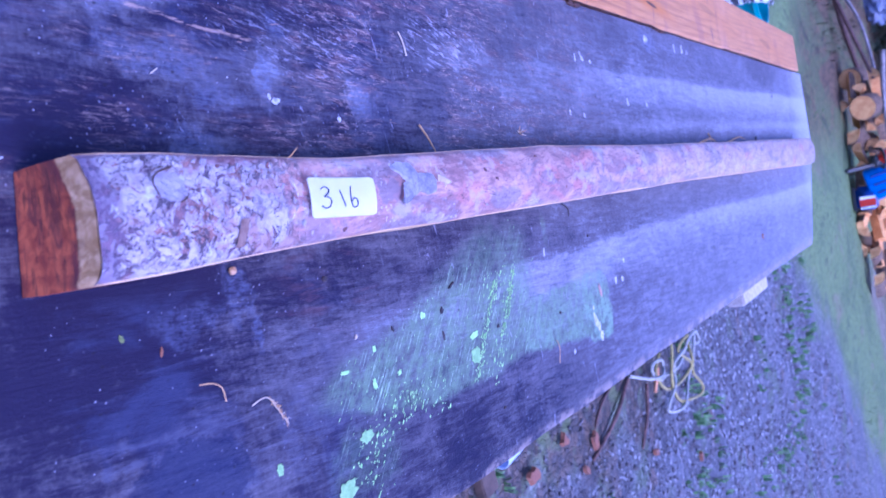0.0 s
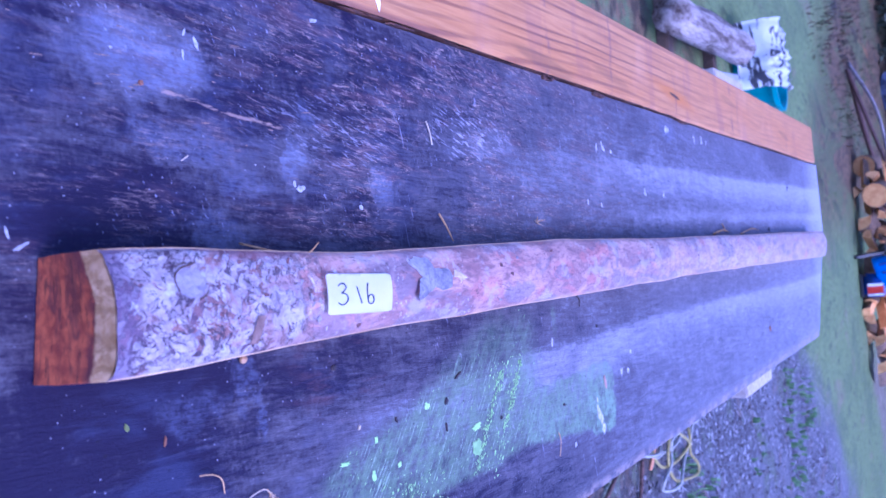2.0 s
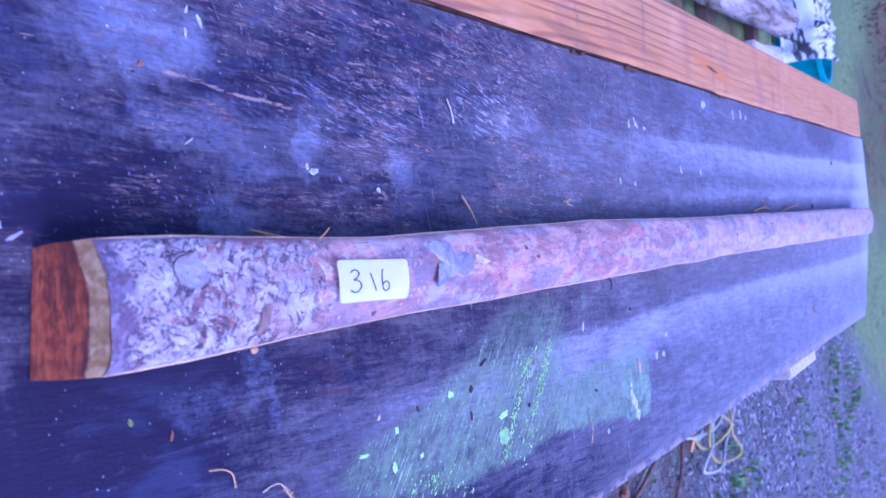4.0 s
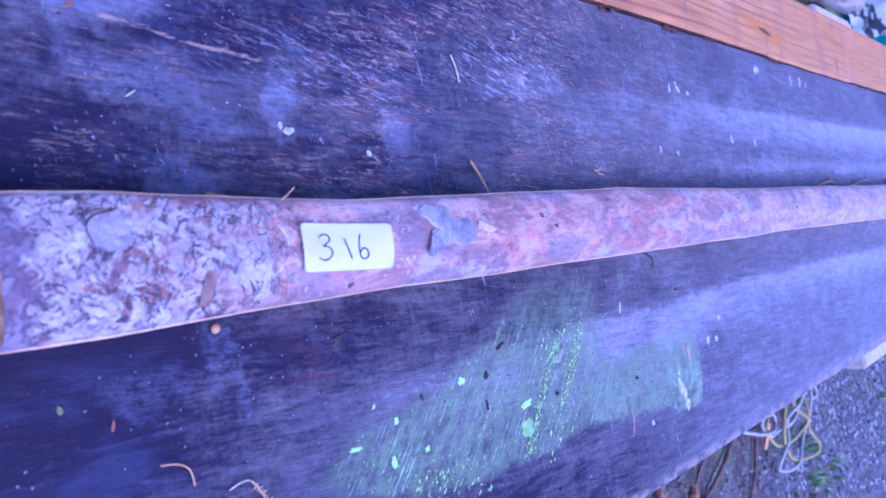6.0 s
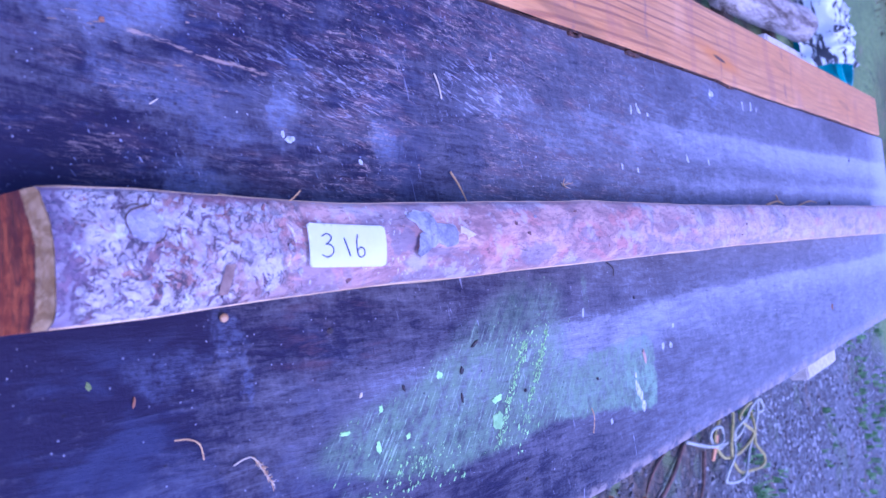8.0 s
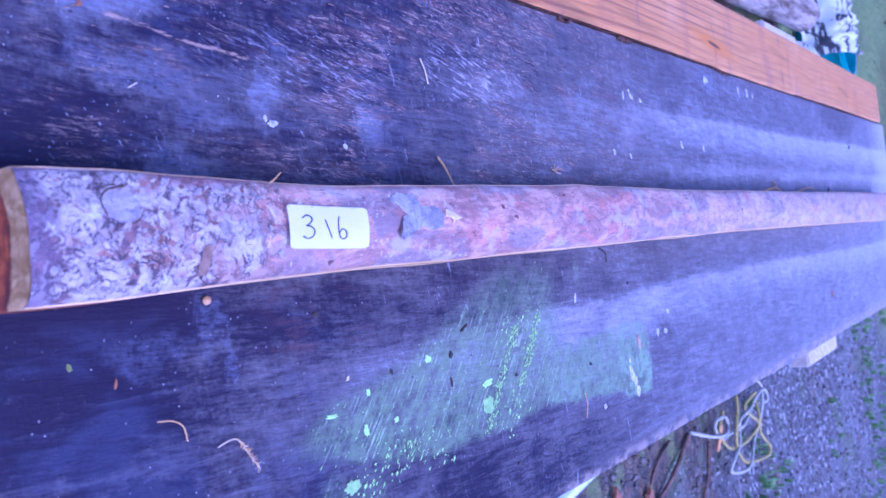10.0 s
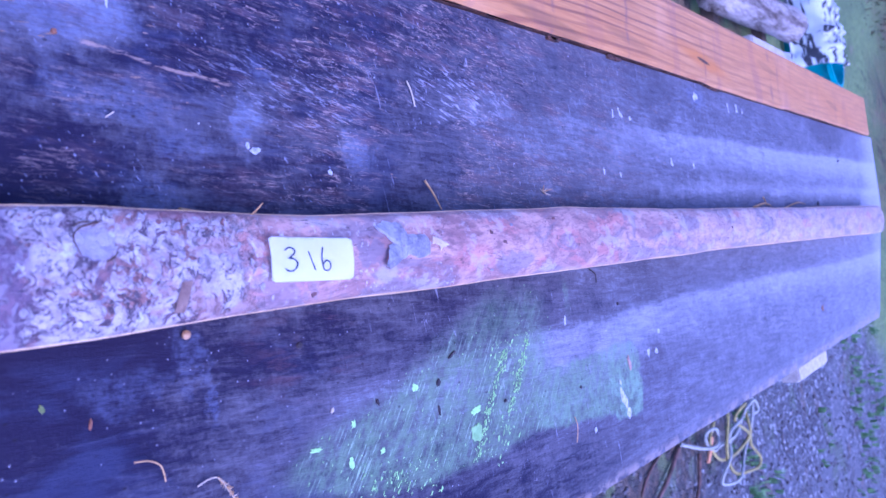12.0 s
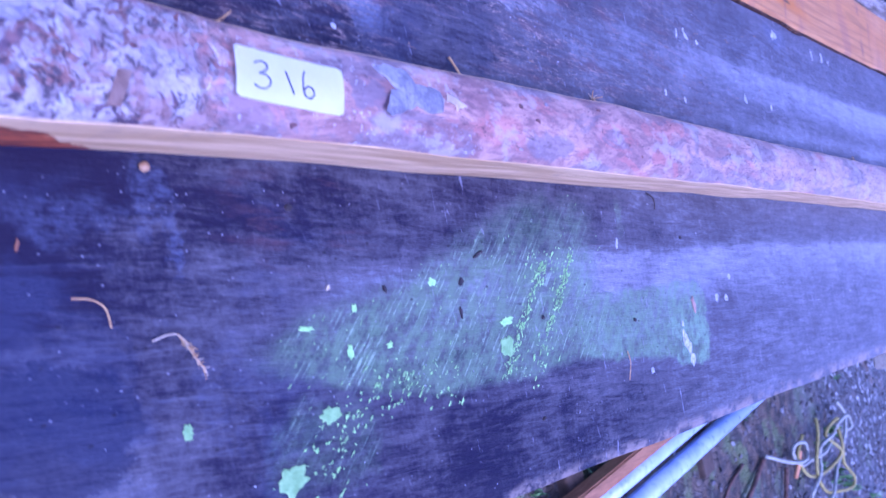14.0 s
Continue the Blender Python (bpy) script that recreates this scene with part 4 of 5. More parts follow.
    for i in range(6):
        x, y = 0.0535 + 0.0135 * i / 5, 0.2855 - 0.004 * i / 5
        hw = 0.0030 + 0.0006 * noise.noise((i * 1.7, 3, 0))
        rows.append([(x, y + q * hw, TOP + crown((x - along(LEFT, y)) / (along(RIGHT, y) - along(LEFT, y)), y) + 0.0014) for q in (-1, -0.3, 0.4, 1)])
    loft(bm, rows, closed=False)
    bmesh.ops.solidify(bm, geom=bm.faces[:], thickness=0.0006)
    part("brown_scale", bm, M_SCALE, root, "flat light brown bark scale")

    # loose scale of bark past the label, lifted along its near edge, and its torn pale tip
    def scale_of_bark(name, rim, mats, label, lift):
        cx, cy = sum(p[0] for p in rim) / len(rim), sum(p[1] for p in rim) / len(rim)
        line = []
        for (xa, ya), (xb, yb) in zip(rim, rim[1:] + rim[:1]):
            for k in range(4):
                w = 0.0006 if k else 0.0
                line.append((xa + (xb - xa) * k / 4 + rng.uniform(-w, w), ya + (yb - ya) * k / 4 + rng.uniform(-w, w)))
        bm = bmesh.new()
        rows = []
        for i in range(7):
            q = 0.04 + 0.96 * i / 6
            row = []
            for px, py in line:
                x, y = cx + (px - cx) * q, cy + (py - cy) * q
                u = (x - along(LEFT, y)) / (along(RIGHT, y) - along(LEFT, y))
                up = lift * max(0.0, 1 - (y - 0.421) / 0.018) * max(0.0, min(1.0, (x - 0.040) / 0.012))
                row.append((x, y, TOP + crown(u, y) + 0.0016 + up + 0.0009 * noise.noise((x * 210, y * 170, 4)) - 0.0010 * q ** 6))
            rows.append(row)
        loft(bm, rows, cap=False)
        bmesh.ops.solidify(bm, geom=bm.faces[:], thickness=0.0006)
        return part(name, bm, mats, root, label, smooth=True)

    scale_of_bark("peeling_bark", [(0.056, 0.421), (0.050, 0.4245), (0.044, 0.428), (0.043, 0.434), (0.033, 0.420), (0.029, 0.430), (0.031, 0.444), (0.038, 0.449), (0.039, 0.466), (0.044, 0.471), (0.051, 0.468), (0.053, 0.457), (0.050, 0.448), (0.054, 0.437), (0.0575, 0.427)],
                  M_PEEL, "grey scale of lifting bark with a torn outline", 0.0035)
    scale_of_bark("torn_tip", [(0.040, 0.473), (0.0415, 0.481), (0.046, 0.489), (0.0475, 0.484), (0.0495, 0.480), (0.046, 0.478), (0.0450, 0.472)], M_PEEL_TIP, "raw pale tip of torn bark", 0.0)

    # the label, bent over the crown
    def on_label(s, t, lift):
        """s along the stave, t across (0 left, 1 right)."""
        x = 0.0355 + 0.0225 * t + 0.0030 * s
        y = 0.3345 + 0.0600 * s - 0.001 * t
        u = (x - along(LEFT, y)) / (along(RIGHT, y) - along(LEFT, y))
        return (x, y, TOP + crown(u, y) + 0.0022 + lift + 0.0012 * (abs(2 * s - 1) ** 4))

    bm = bmesh.new()
    rows = []
    for i in range(25):
        s = i / 24
        cut = 0.0
        if s < 0.04 or s > 0.96:
            cut = 0.05
        rows.append([on_label(s, cut + (1 - 2 * cut) * j / 10, 0) for j in range(11)])
    loft(bm, rows, closed=False)
    bmesh.ops.solidify(bm, geom=bm.faces[:], thickness=0.0003)
    label = part("label", bm, M_PAPER, root, "white paper label numbered 316 by pen", smooth=True)
    strokes = {
        "digit_three": ((0.17, 0.3), (0.22, 0.24), (0.27, 0.27), (0.28, 0.36), (0.23, 0.46), (0.21, 0.48), (0.27, 0.5), (0.305, 0.6), (0.28, 0.72), (0.22, 0.77), (0.16, 0.72)),
        "digit_one": ((0.445, 0.33), (0.47, 0.5), (0.515, 0.75)),
        "digit_six": ((0.625, 0.24), (0.605, 0.4), (0.605, 0.58), (0.625, 0.74), (0.67, 0.77), (0.705, 0.7), (0.695, 0.58), (0.65, 0.54), (0.615, 0.62)),
    }
    for name, pts in strokes.items():
        bm = bmesh.new()
        tube(bm, [on_label(p.x, p.y, 0.0004) for p in smooth_line([(a, b, 0) for a, b in pts], 5)], 0.00034, 6)
        part(name, bm, M_INK, label, "number stroke in dark ink")


stave()


# ---------- small things on the table ----------
def tabletop_litter():
    rng = random.Random(21)
    z = TOP + 0.001

    def needle(name, pts, r, mat, label, cat="needle", taper=None):
        bm = bmesh.new()
        tube(bm, smooth_line(pts, 6), r, 6, taper=taper)
        return solid(name, bm, mat, label, cat, smooth=True)

    needle("curled_needle", [(0.134, 0.283, z + 0.001), (0.135, 0.290, z + 0.003), (0.139, 0.296, z + 0.003), (0.147, 0.299, z + 0.001)], 0.00042, M_NEEDLE, "curled dry brown needle on the table")
    needle("straw", [(-0.076, 0.535, z + 0.001), (-0.068, 0.539, z + 0.001), (-0.058, 0.541, z + 0.001)], 0.0006, M_STRAW, "short pale straw on the table", "straw")
    needle("straw", [(-0.031, 0.289, z + 0.001), (-0.034, 0.294, z + 0.001)], 0.0004, M_STRAW, "tiny pale straw end on the table", "straw")
    needle("twig", [(-0.004, 0.540, z + 0.002), (0.006, 0.546, z + 0.004), (0.018, 0.551, z + 0.006)], 0.0009, M_NEEDLE, "brown needle leaning on the stave", "twig", 0.0005)
    needle("twig", [(0.023, 1.350, z + 0.002), (0.018, 1.395, z + 0.006), (0.022, 1.440, z + 0.003)], 0.0022, M_NEEDLE, "brown twig end against the stave", "twig", 0.0008)
    needle("twig", [(0.008, 1.410, z + 0.001), (0.015, 1.404, z + 0.005), (0.021, 1.396, z + 0.008)], 0.0012, M_NEEDLE, "brown twig end against the stave", "twig", 0.0008)
    needle("twig", [(0.026, 1.520, z + 0.004), (0.018, 1.590, z + 0.008), (0.021, 1.660, z + 0.004)], 0.0014, M_NEEDLE, "brown bent twig against the stave", "twig", 0.0008)
    needle("twig", [(0.014, 0.324, TOP + 0.004), (0.024, 0.332, TOP + 0.040), (0.018, 0.342, TOP + 0.046)], 0.0007, M_NEEDLE, "thin brown twig poking from the bark", "twig", 0.0004)
    needle("stalk", [(0.203, 0.721, z), (0.212, 0.722, z + 0.001), (0.225, 0.719, z)], 0.0004, M_NEEDLE, "thin dry stalk on the table", "stalk")
    needle("stalk", [(0.076, 0.786, z), (0.082, 0.790, z + 0.004), (0.090, 0.796, z + 0.001)], 0.0007, M_DARK_BIT, "dark bent stalk beside the stave", "stalk")
    # dry conifer sprig: a bare pale stalk and a fuzzy tip
    root = thing("dry_sprig", "dry brown conifer sprig lying on the table", "sprig")
    bm = bmesh.new()
    stem = smooth_line([(0.1545, 0.317, z + 0.001), (0.1525, 0.324, z + 0.002), (0.1535, 0.329, z + 0.003), (0.161, 0.334, z + 0.003), (0.171, 0.342, z + 0.001)], 8)
    tube(bm, stem, 0.00048, 6, taper=0.0003)
    part("stem", bm, M_STRAW, root, smooth=True)
    for i in range(34):
        p = stem[min(len(stem) - 1, 14 + i // 2)]
        q = (-1) ** i
        d = Vector((0.0028 * q * rng.uniform(0.3, 1.2) + 0.0022, rng.uniform(0.0005, 0.0048), 0.0))
        bm = bmesh.new()
        tube(bm, [p, p + d * 0.5 + Vector((0, 0, 0.0016 * rng.random())), p + d + Vector((0, 0, -0.0004))], 0.00034, 5, taper=0.00012)
        part("needle", bm, M_NEEDLE if i % 3 else M_STRAW, root, smooth=True)
    # star-shaped tuft
    root = thing("needle_tuft", "small pale tuft of dry needles on the table", "tuft")
    for i in range(7):
        a = i * 0.9
        bm = bmesh.new()
        tube(bm, [(0.003, 0.716, z), (0.003 + (0.003 + 0.003 * (i % 3)) * math.cos(a), 0.716 + (0.005 + 0.003 * (i % 3)) * math.sin(a), z + 0.004)], 0.0006, 5, taper=0.0003)
        part("needle", bm, M_STRAW if i % 2 else M_NEEDLE, root)
    # nut shell, leaf bits
    bm = bmesh.new()
    bmesh.ops.create_icosphere(bm, subdivisions=2, radius=0.0025)
    for v in bm.verts:
        v.co.z *= 0.85
        v.co *= 1 + 0.12 * noise.noise(v.co * 400)
    bmesh.ops.translate(bm, verts=bm.verts, vec=(0.0785, 0.320, TOP + 0.0030))
    solid("cone_scale", bm, M_CONE, "small round brown cone bit beside the stave", "cone", smooth=True)
    bits = ((0.122, 0.550, 0.004, 0.014, M_DARK_BIT, "dark leaf scrap"), (0.139, 0.529, 0.007, 0.006, M_DARK_BIT, "dark leaf scrap"), (0.140, 0.462, 0.007, 0.003, M_DARK_BIT, "dark leaf scrap"), (0.158, 0.526, 0.008, 0.003, M_DARK_BIT, "dark leaf scrap"),
            (0.168, 0.613, 0.005, 0.005, M_DARK_BIT, "dark leaf scrap"), (0.180, 0.740, 0.005, 0.006, M_DARK_BIT, "dark leaf scrap"), (0.174, 0.849, 0.020, 0.008, M_SCALE, "brown dead leaf"), (0.112, 0.264, 0.0065, 0.0022, M_LEAF_BIT, "brown leaf scrap"),
            (0.101, 0.242, 0.0055, 0.003, M_MOSS, "green moss crumb"), (0.208, 1.699, 0.012, 0.018, M_LEAF_BIT, "brown dead leaf"), (-0.070, 0.268, 0.004, 0.005, M_LEAF_BIT, "red-brown leaf scrap"), (0.137, 0.420, 0.005, 0.003, M_STRAW, "pale wood chip"),
            (0.095, 0.40, 0.004, 0.007, M_DARK_BIT, "dark leaf scrap"), (0.02, 1.78, 0.010, 0.014, M_DARK_BIT, "dark leaf scrap"), (-0.07, 2.02, 0.010, 0.014, M_DARK_BIT, "dark leaf scrap"), (0.235, 0.60, 0.004, 0.005, M_DARK_BIT, "dark leaf scrap"), (0.115, 0.84, 0.005, 0.004, M_DARK_BIT, "dark leaf scrap"))
    for x, y, w, l, m, what in bits:
        bm = bmesh.new()
        chip(bm, x, y, TOP + 0.0006, w * 0.75, l * 0.75, rng.uniform(-0.5, 0.5), rng, 0.0008, 0, 9, 0.4)
        solid("leaf_scrap", bm, m, what + " lying on the black table", "leaf", "scraps on the table")
    bm = bmesh.new()
    chip(bm, -0.158, 0.475, TOP + 0.0085, 0.017, 0.006, 0.1, rng, 0.001, 0, 9, 0.3)
    solid("paint_flake", bm, M_PAPER, "small white paint flake on the orange board", "flake")


tabletop_litter()


# ---------- trestles ----------
def trestle(y, board):
    root = thing("trestle", "timber trestle with a flat top board under the table", "trestle", "trestles under the table")
    bm = bmesh.new()
    box(bm, (0.020, y, TOP - 0.0475), (0.612, board, 0.033), None, 0.003)
    part("top_board", bm, M_TRESTLE, root, "pale grey board end")
    for sx, sy in ((-1, -1), (-1, 1), (1, -1), (1, 1)):
        bm = bmesh.new()
        a, b = Vector((0.04 + sx * 0.20, y + sy * 0.07, TOP - 0.064)), Vector((0.04 + sx * 0.34, y + sy * 0.30, 0.0))
        d = (b - a).normalized()
        u = d.cross(Vector((0, 1, 0))).normalized()
        w = d.cross(u)
        loft(bm, [[p + u * i * 0.035 + w * j * 0.018 for i, j in ((-1, -1), (1, -1), (1, 1), (-1, 1))] for p in (a, b)])
        part("leg", bm, M_TRESTLE_DARK, root, "dark stained leg")
    for sx in (-1, 1):
        bm = bmesh.new()
        box(bm, (0.04 + sx * 0.268, y, 0.36), (0.022, 0.40, 0.06), None, 0.002)
        part("brace", bm, M_TRESTLE_DARK, root)


trestle(1.715, 0.22)
trestle(0.05, 0.20)


# ---------- under and beside the table ----------
def yard_things():
    rng = random.Random(33)
    white = ((0.700, 2.72), (0.748, 2.868), (0.768, 3.002), (0.750, 3.070), (0.712, 3.011), (0.708, 2.926), (0.738, 2.914), (0.781, 2.982), (0.785, 3.071), (0.779, 3.201), (0.744, 3.353), (0.712, 3.351),
             (0.700, 3.46), (0.717, 3.514), (0.754, 3.515), (0.751, 3.422), (0.742, 3.268), (0.755, 3.162), (0.793, 3.152), (0.836, 3.120), (0.879, 3.035), (0.922, 3.072), (0.934, 3.147), (0.924, 3.225), (0.865, 3.321), (0.790, 3.415), (0.70, 3.47), (0.64, 3.40))
    yellow = ((0.66, 3.16), (0.709, 3.135), (0.790, 3.093), (0.856, 3.118), (0.913, 3.189), (0.931, 3.283), (0.956, 3.453), (0.922, 3.470), (0.862, 3.424), (0.795, 3.390), (0.728, 3.408), (0.69, 3.34), (0.73, 3.24), (0.809, 3.358), (0.849, 3.235), (0.840, 3.093), (0.804, 2.987), (0.75, 2.96), (0.69, 3.02))
    for mat, line, label in ((M_ROPE_Y, yellow, "tangled yellow rope coils on the gravel"), (M_ROPE_W, white, "tangled white rope coils on the gravel")):
        pts = [(x, y, 0.022 + 0.030 * (1 + noise.noise((i * 0.6, x * 3, y)))) for i, (x, y) in enumerate(line)]
        bm = bmesh.new()
        tube(bm, smooth_line(pts, 7), 0.0058, 7)
        solid("rope", bm, mat, label, "rope", "rope coils", smooth=True)
    for dx, dy in ((0.0, 0.0), (-0.052, -0.10)):
        bm = bmesh.new()
        a, b = Vector((0.51 + dx, 2.70 + dy, 0.055)), Vector((0.668 + dx, 1.76 + dy, 0.055))
        d, n = (b - a).normalized(), 16
        u, w = d.cross(Vector((0, 0, 1))).normalized(), Vector((0, 0, 1))
        prof = [(math.cos(q), math.sin(q)) for q in (2 * math.pi * j / n for j in range(n))]
        loft(bm, [[p + (u * c + w * s) * k for c, s in prof] for p, k in ((a + d * 0.02, 0.019), (a, 0.0215), (a + d * 0.0005, 0.0235), (b, 0.0235), (b - d * 0.0005, 0.0205), (b - d * 0.03, 0.019))], cap=True)
        bm_ob = solid("plastic_pipe", bm, M_PIPE, "white plastic pipe lying beside the table", "pipe", "pipes on the ground", smooth=True)
    bm = bmesh.new()
    a, b = Vector((0.440, 2.52, 0.05)), Vector((0.615, 1.55, 0.05))
    box(bm, (a + b) / 2, (0.05, (b - a).length, 0.045), pose(0, 0, 0, 0, 0, math.degrees(math.atan2(-(a - b).x, (a - b).y))), 0.004)
    solid("timber_batten", bm, M_TIMBER, "brown timber batten lying beside the pipes", "timber")
    for c in ((0.60, 1.72, 0.014), (0.53, 2.34, 0.014)):
        bm = bmesh.new()
        box(bm, c, (0.30, 0.07, 0.028), pose(0, 0, 0, 0, 0, 10), 0.003)
        solid("bearer", bm, M_TRESTLE_DARK, "dark timber bearer under pipes and batten", "timber", "bearers")
    for pts, r, m, what in (([(0.715, 2.76, 0.02), (0.80, 2.57, 0.03), (0.875, 2.38, 0.015)], 0.011, M_STICK, "red-brown stick on the gravel"), ([(0.78, 2.93, 0.02), (0.88, 2.87, 0.025), (0.975, 2.80, 0.015)], 0.010, M_STICK, "dark stick on the gravel"),
                            ([(0.735, 2.98, 0.05), (0.77, 2.96, 0.05), (0.812, 2.935, 0.045)], 0.012, M_STAKE, "orange wooden stake end by the rope"), ([(0.70, 2.60, 0.02), (0.74, 2.49, 0.02), (0.80, 2.43, 0.012)], 0.007, M_STICK, "thin brown stick on the gravel")):
        bm = bmesh.new()
        tube(bm, smooth_line(pts, 6), r * 0.75, 8, taper=r * 0.5)
        solid("stick", bm, m, what, "stick", "sticks beside the table", smooth=True)
    for x, y, w, l in ((0.818, 2.395, 0.07, 0.05), (0.776, 1.97, 0.06, 0.09), (0.752, 2.185, 0.06, 0.05), (1.019, 2.902, 0.05, 0.05), (0.88, 2.30, 0.04, 0.06), (1.2, 3.4, 0.05, 0.04)):
        bm = bmesh.new()
        chip(bm, x, y, 0.02, w * 0.7, l * 0.7, rng.uniform(-1, 1), rng, 0.012, 0, 11, 0.45)
        solid("dead_leaf", bm, M_LEAF_BIT, "curled orange-brown dead leaf on gravel", "leaf", "dead leaves on the gravel")


yard_things()


def scatter(name, mat, label, count, place, make, category):
    """One mesh of many small pieces; make() gives the points and faces of one of them."""
    vs, fs = [], []
    rng = random.Random(len(name) * 7 + count)
    for _ in range(count):
        spot = place(rng)
        if spot is None:
            continue
        v, f = make(rng, *spot)
        k = len(vs)
        vs += v
        fs += [tuple(i + k for i in q) for q in f]
    return tagged(raw(name, vs, fs, mat), label, category, kind="stuff")


ICO = bmesh.new()
bmesh.ops.create_icosphere(ICO, subdivisions=1, radius=1)
ICO_V, ICO_F = [v.co.copy() for v in ICO.verts], [tuple(v.index for v in f.verts) for f in ICO.faces]
ICO.free()


def stone(rng, x, y, k):
    s = (k * rng.uniform(0.7, 1.3), k * rng.uniform(0.7, 1.3), k * rng.uniform(0.4, 0.8))
    a = rng.uniform(0, 6.28)
    out = []
    for v in ICO_V:
        q = 1 + rng.uniform(-0.22, 0.22)
        u, w = v.x * s[0] * q, v.y * s[1] * q
        out.append((x + u * math.cos(a) - w * math.sin(a), y + u * math.sin(a) + w * math.cos(a), 0.004 + v.z * s[2] * q + 0.03 * noise.noise((x * 0.9, y * 0.9, 3.1))))
    return out, ICO_F


def stone_spot(rng):
    y = 1.2 + 6.3 * rng.random() ** 1.5
    x = rng.uniform(0.2, 1.2 + 0.42 * y)
    if y > 5.3 + 1.0 * x or (x < 0.85 and y < 3.2 and rng.random() < 0.7):
        return None
    return x, y, 0.0028 + 0.0062 * rng.random() ** 2 * (1 + 0.06 * y)


scatter("gravel", M_STONE, "loose grey gravel stones, some nearly white", 17000, stone_spot, stone, "gravel")


def tuft(rng, x, y, h):
    v, f = [], []
    for i in range(7):
        a, lean = rng.uniform(0, 6.28), rng.uniform(0.1, 0.7)
        w = 0.10 * h
        dx, dy = math.cos(a) * lean * h, math.sin(a) * lean * h
        px, py = -math.sin(a) * w, math.cos(a) * w
        ox, oy = x + rng.uniform(-0.3, 0.3) * h, y + rng.uniform(-0.3, 0.3) * h
        k = len(v)
        hh = h * rng.uniform(0.5, 1)
        v += [(ox - px, oy - py, -0.01), (ox + px, oy + py, -0.01), (ox + dx * 0.5 + px * 0.7, oy + dy * 0.5 + py * 0.7, hh * 0.7), (ox + dx * 0.5 - px * 0.7, oy + dy * 0.5 - py * 0.7, hh * 0.7), (ox + dx, oy + dy, hh)]
        f += [(k, k + 1, k + 2, k + 3), (k + 3, k + 2, k + 4)]
    return v, f


def grass_spot(rng):
    x, y = rng.uniform(-2.5, 4.0), rng.uniform(4.5, 12.5)
    d = y - (5.55 + 1.05 * x) + rng.gauss(0, 0.25)
    if d < 0 or (x < -0.6 and y + 1.1 * x > 7.6):
        return None
    return x, y, rng.uniform(0.006, 0.017)


scatter("grass", M_BLADE, "short green grass beyond the gravel", 5000, grass_spot, tuft, "grass")


def weed_spot(rng):
    x, y = rng.uniform(0.35, 2.4), rng.uniform(1.5, 6.5)
    return (x, y, rng.uniform(0.02, 0.05)) if noise.noise((x * 2.1, y * 1.3, 6)) > 0.14 else None


scatter("weeds", M_WEED, "small green weeds between the stones", 1500, weed_spot, tuft, "weeds")


def stalk(rng, x, y, h):
    v, f = [], []
    for i in range(5):
        a = rng.uniform(0, 6.28)
        lx, ly = rng.gauss(0, 0.4) * h, rng.gauss(0, 0.4) * h
        w = 0.005 + 0.006 * rng.random()
        ox, oy = x + rng.gauss(0, 0.08), y + rng.gauss(0, 0.08)
        px, py = math.cos(a) * w, math.sin(a) * w
        k = len(v)
        v += [(ox - px, oy - py, -0.02), (ox + px, oy + py, -0.02), (ox + lx + px * 0.4, oy + ly + py * 0.4, h), (ox + lx - px * 0.4, oy + ly - py * 0.4, h), (ox + py, oy - px, -0.02), (ox + lx + py * 0.4, oy + ly - px * 0.4, h)]
        f += [(k, k + 1, k + 2, k + 3), (k, k + 4, k + 5, k + 3)]
    return v, f


def brush_spot(rng):
    x, y = rng.uniform(-7, 0.6), rng.uniform(6.5, 17)
    if y < 9.6 + 1.6 * (x + 0.6) and x > -2.3:
        return None
    if y < 7.2 - 0.2 * x or (x > -0.8 and y < 11.2):
        return None
    return x, y, 0.015 + 0.11 * rng.random() ** 3


def brush_material():
    n = Net("dry_stalks_and_moss")
    r = n.island()
    col = n.mix(n.step(r, 0.3, 0.9), (0.022, 0.016, 0.009), (0.10, 0.06, 0.03))
    col = n.mix(n.mul(n.step(n.noise(1.3, 4, 0.6), 0.45, 0.58), 0.85), col, (0.050, 0.068, 0.020))
    return n.done(n.mix(n.step(n.noise(0.9, 3), 0.55, 0.7), col, (0.02, 0.016, 0.010)), 0.75)


M_DRY = brush_material()
scatter("dry_brush", M_DRY, "dry brown stalks and brush at the wood's edge", 1300, brush_spot, stalk, "brush")


def leaf_cloud(rng, x, y, z, r):
    v, f = [], []
    for i in range(9):
        c = Vector((rng.gauss(0, 1), rng.gauss(0, 1), rng.gauss(0, 0.7))) * r
        a, b = Vector((rng.gauss(0, 1), rng.gauss(0, 1), rng.gauss(0, 1))).normalized(), Vector((rng.gauss(0, 1), rng.gauss(0, 1), rng.gauss(0, 1))).normalized()
        k, s = len(v), rng.uniform(0.05, 0.11)
        p = Vector((x, y, z)) + c
        v += [tuple(p - a * s), tuple(p + b * s * 0.5), tuple(p + a * s), tuple(p - b * s * 0.5)]
        f.append((k, k + 1, k + 2, k + 3))
    return v, f


def undergrowth_spot(rng):
    x, y = rng.uniform(-9, 9), rng.uniform(14.5, 21)
    if (x > 1.2 and y < 16) or (x > 2.4 and noise.noise((x * 0.9, y * 0.4, 2)) > 0.12):
        return None
    return x, y, 0.06 * (y - 12) + rng.random() ** 1.6 * (1.6 + 0.25 * (y - 14)), rng.uniform(0.15, 0.4)


scatter("undergrowth", M_LEAVES, "dark green undergrowth at the edge of the wood", 8200, undergrowth_spot, leaf_cloud, "undergrowth")


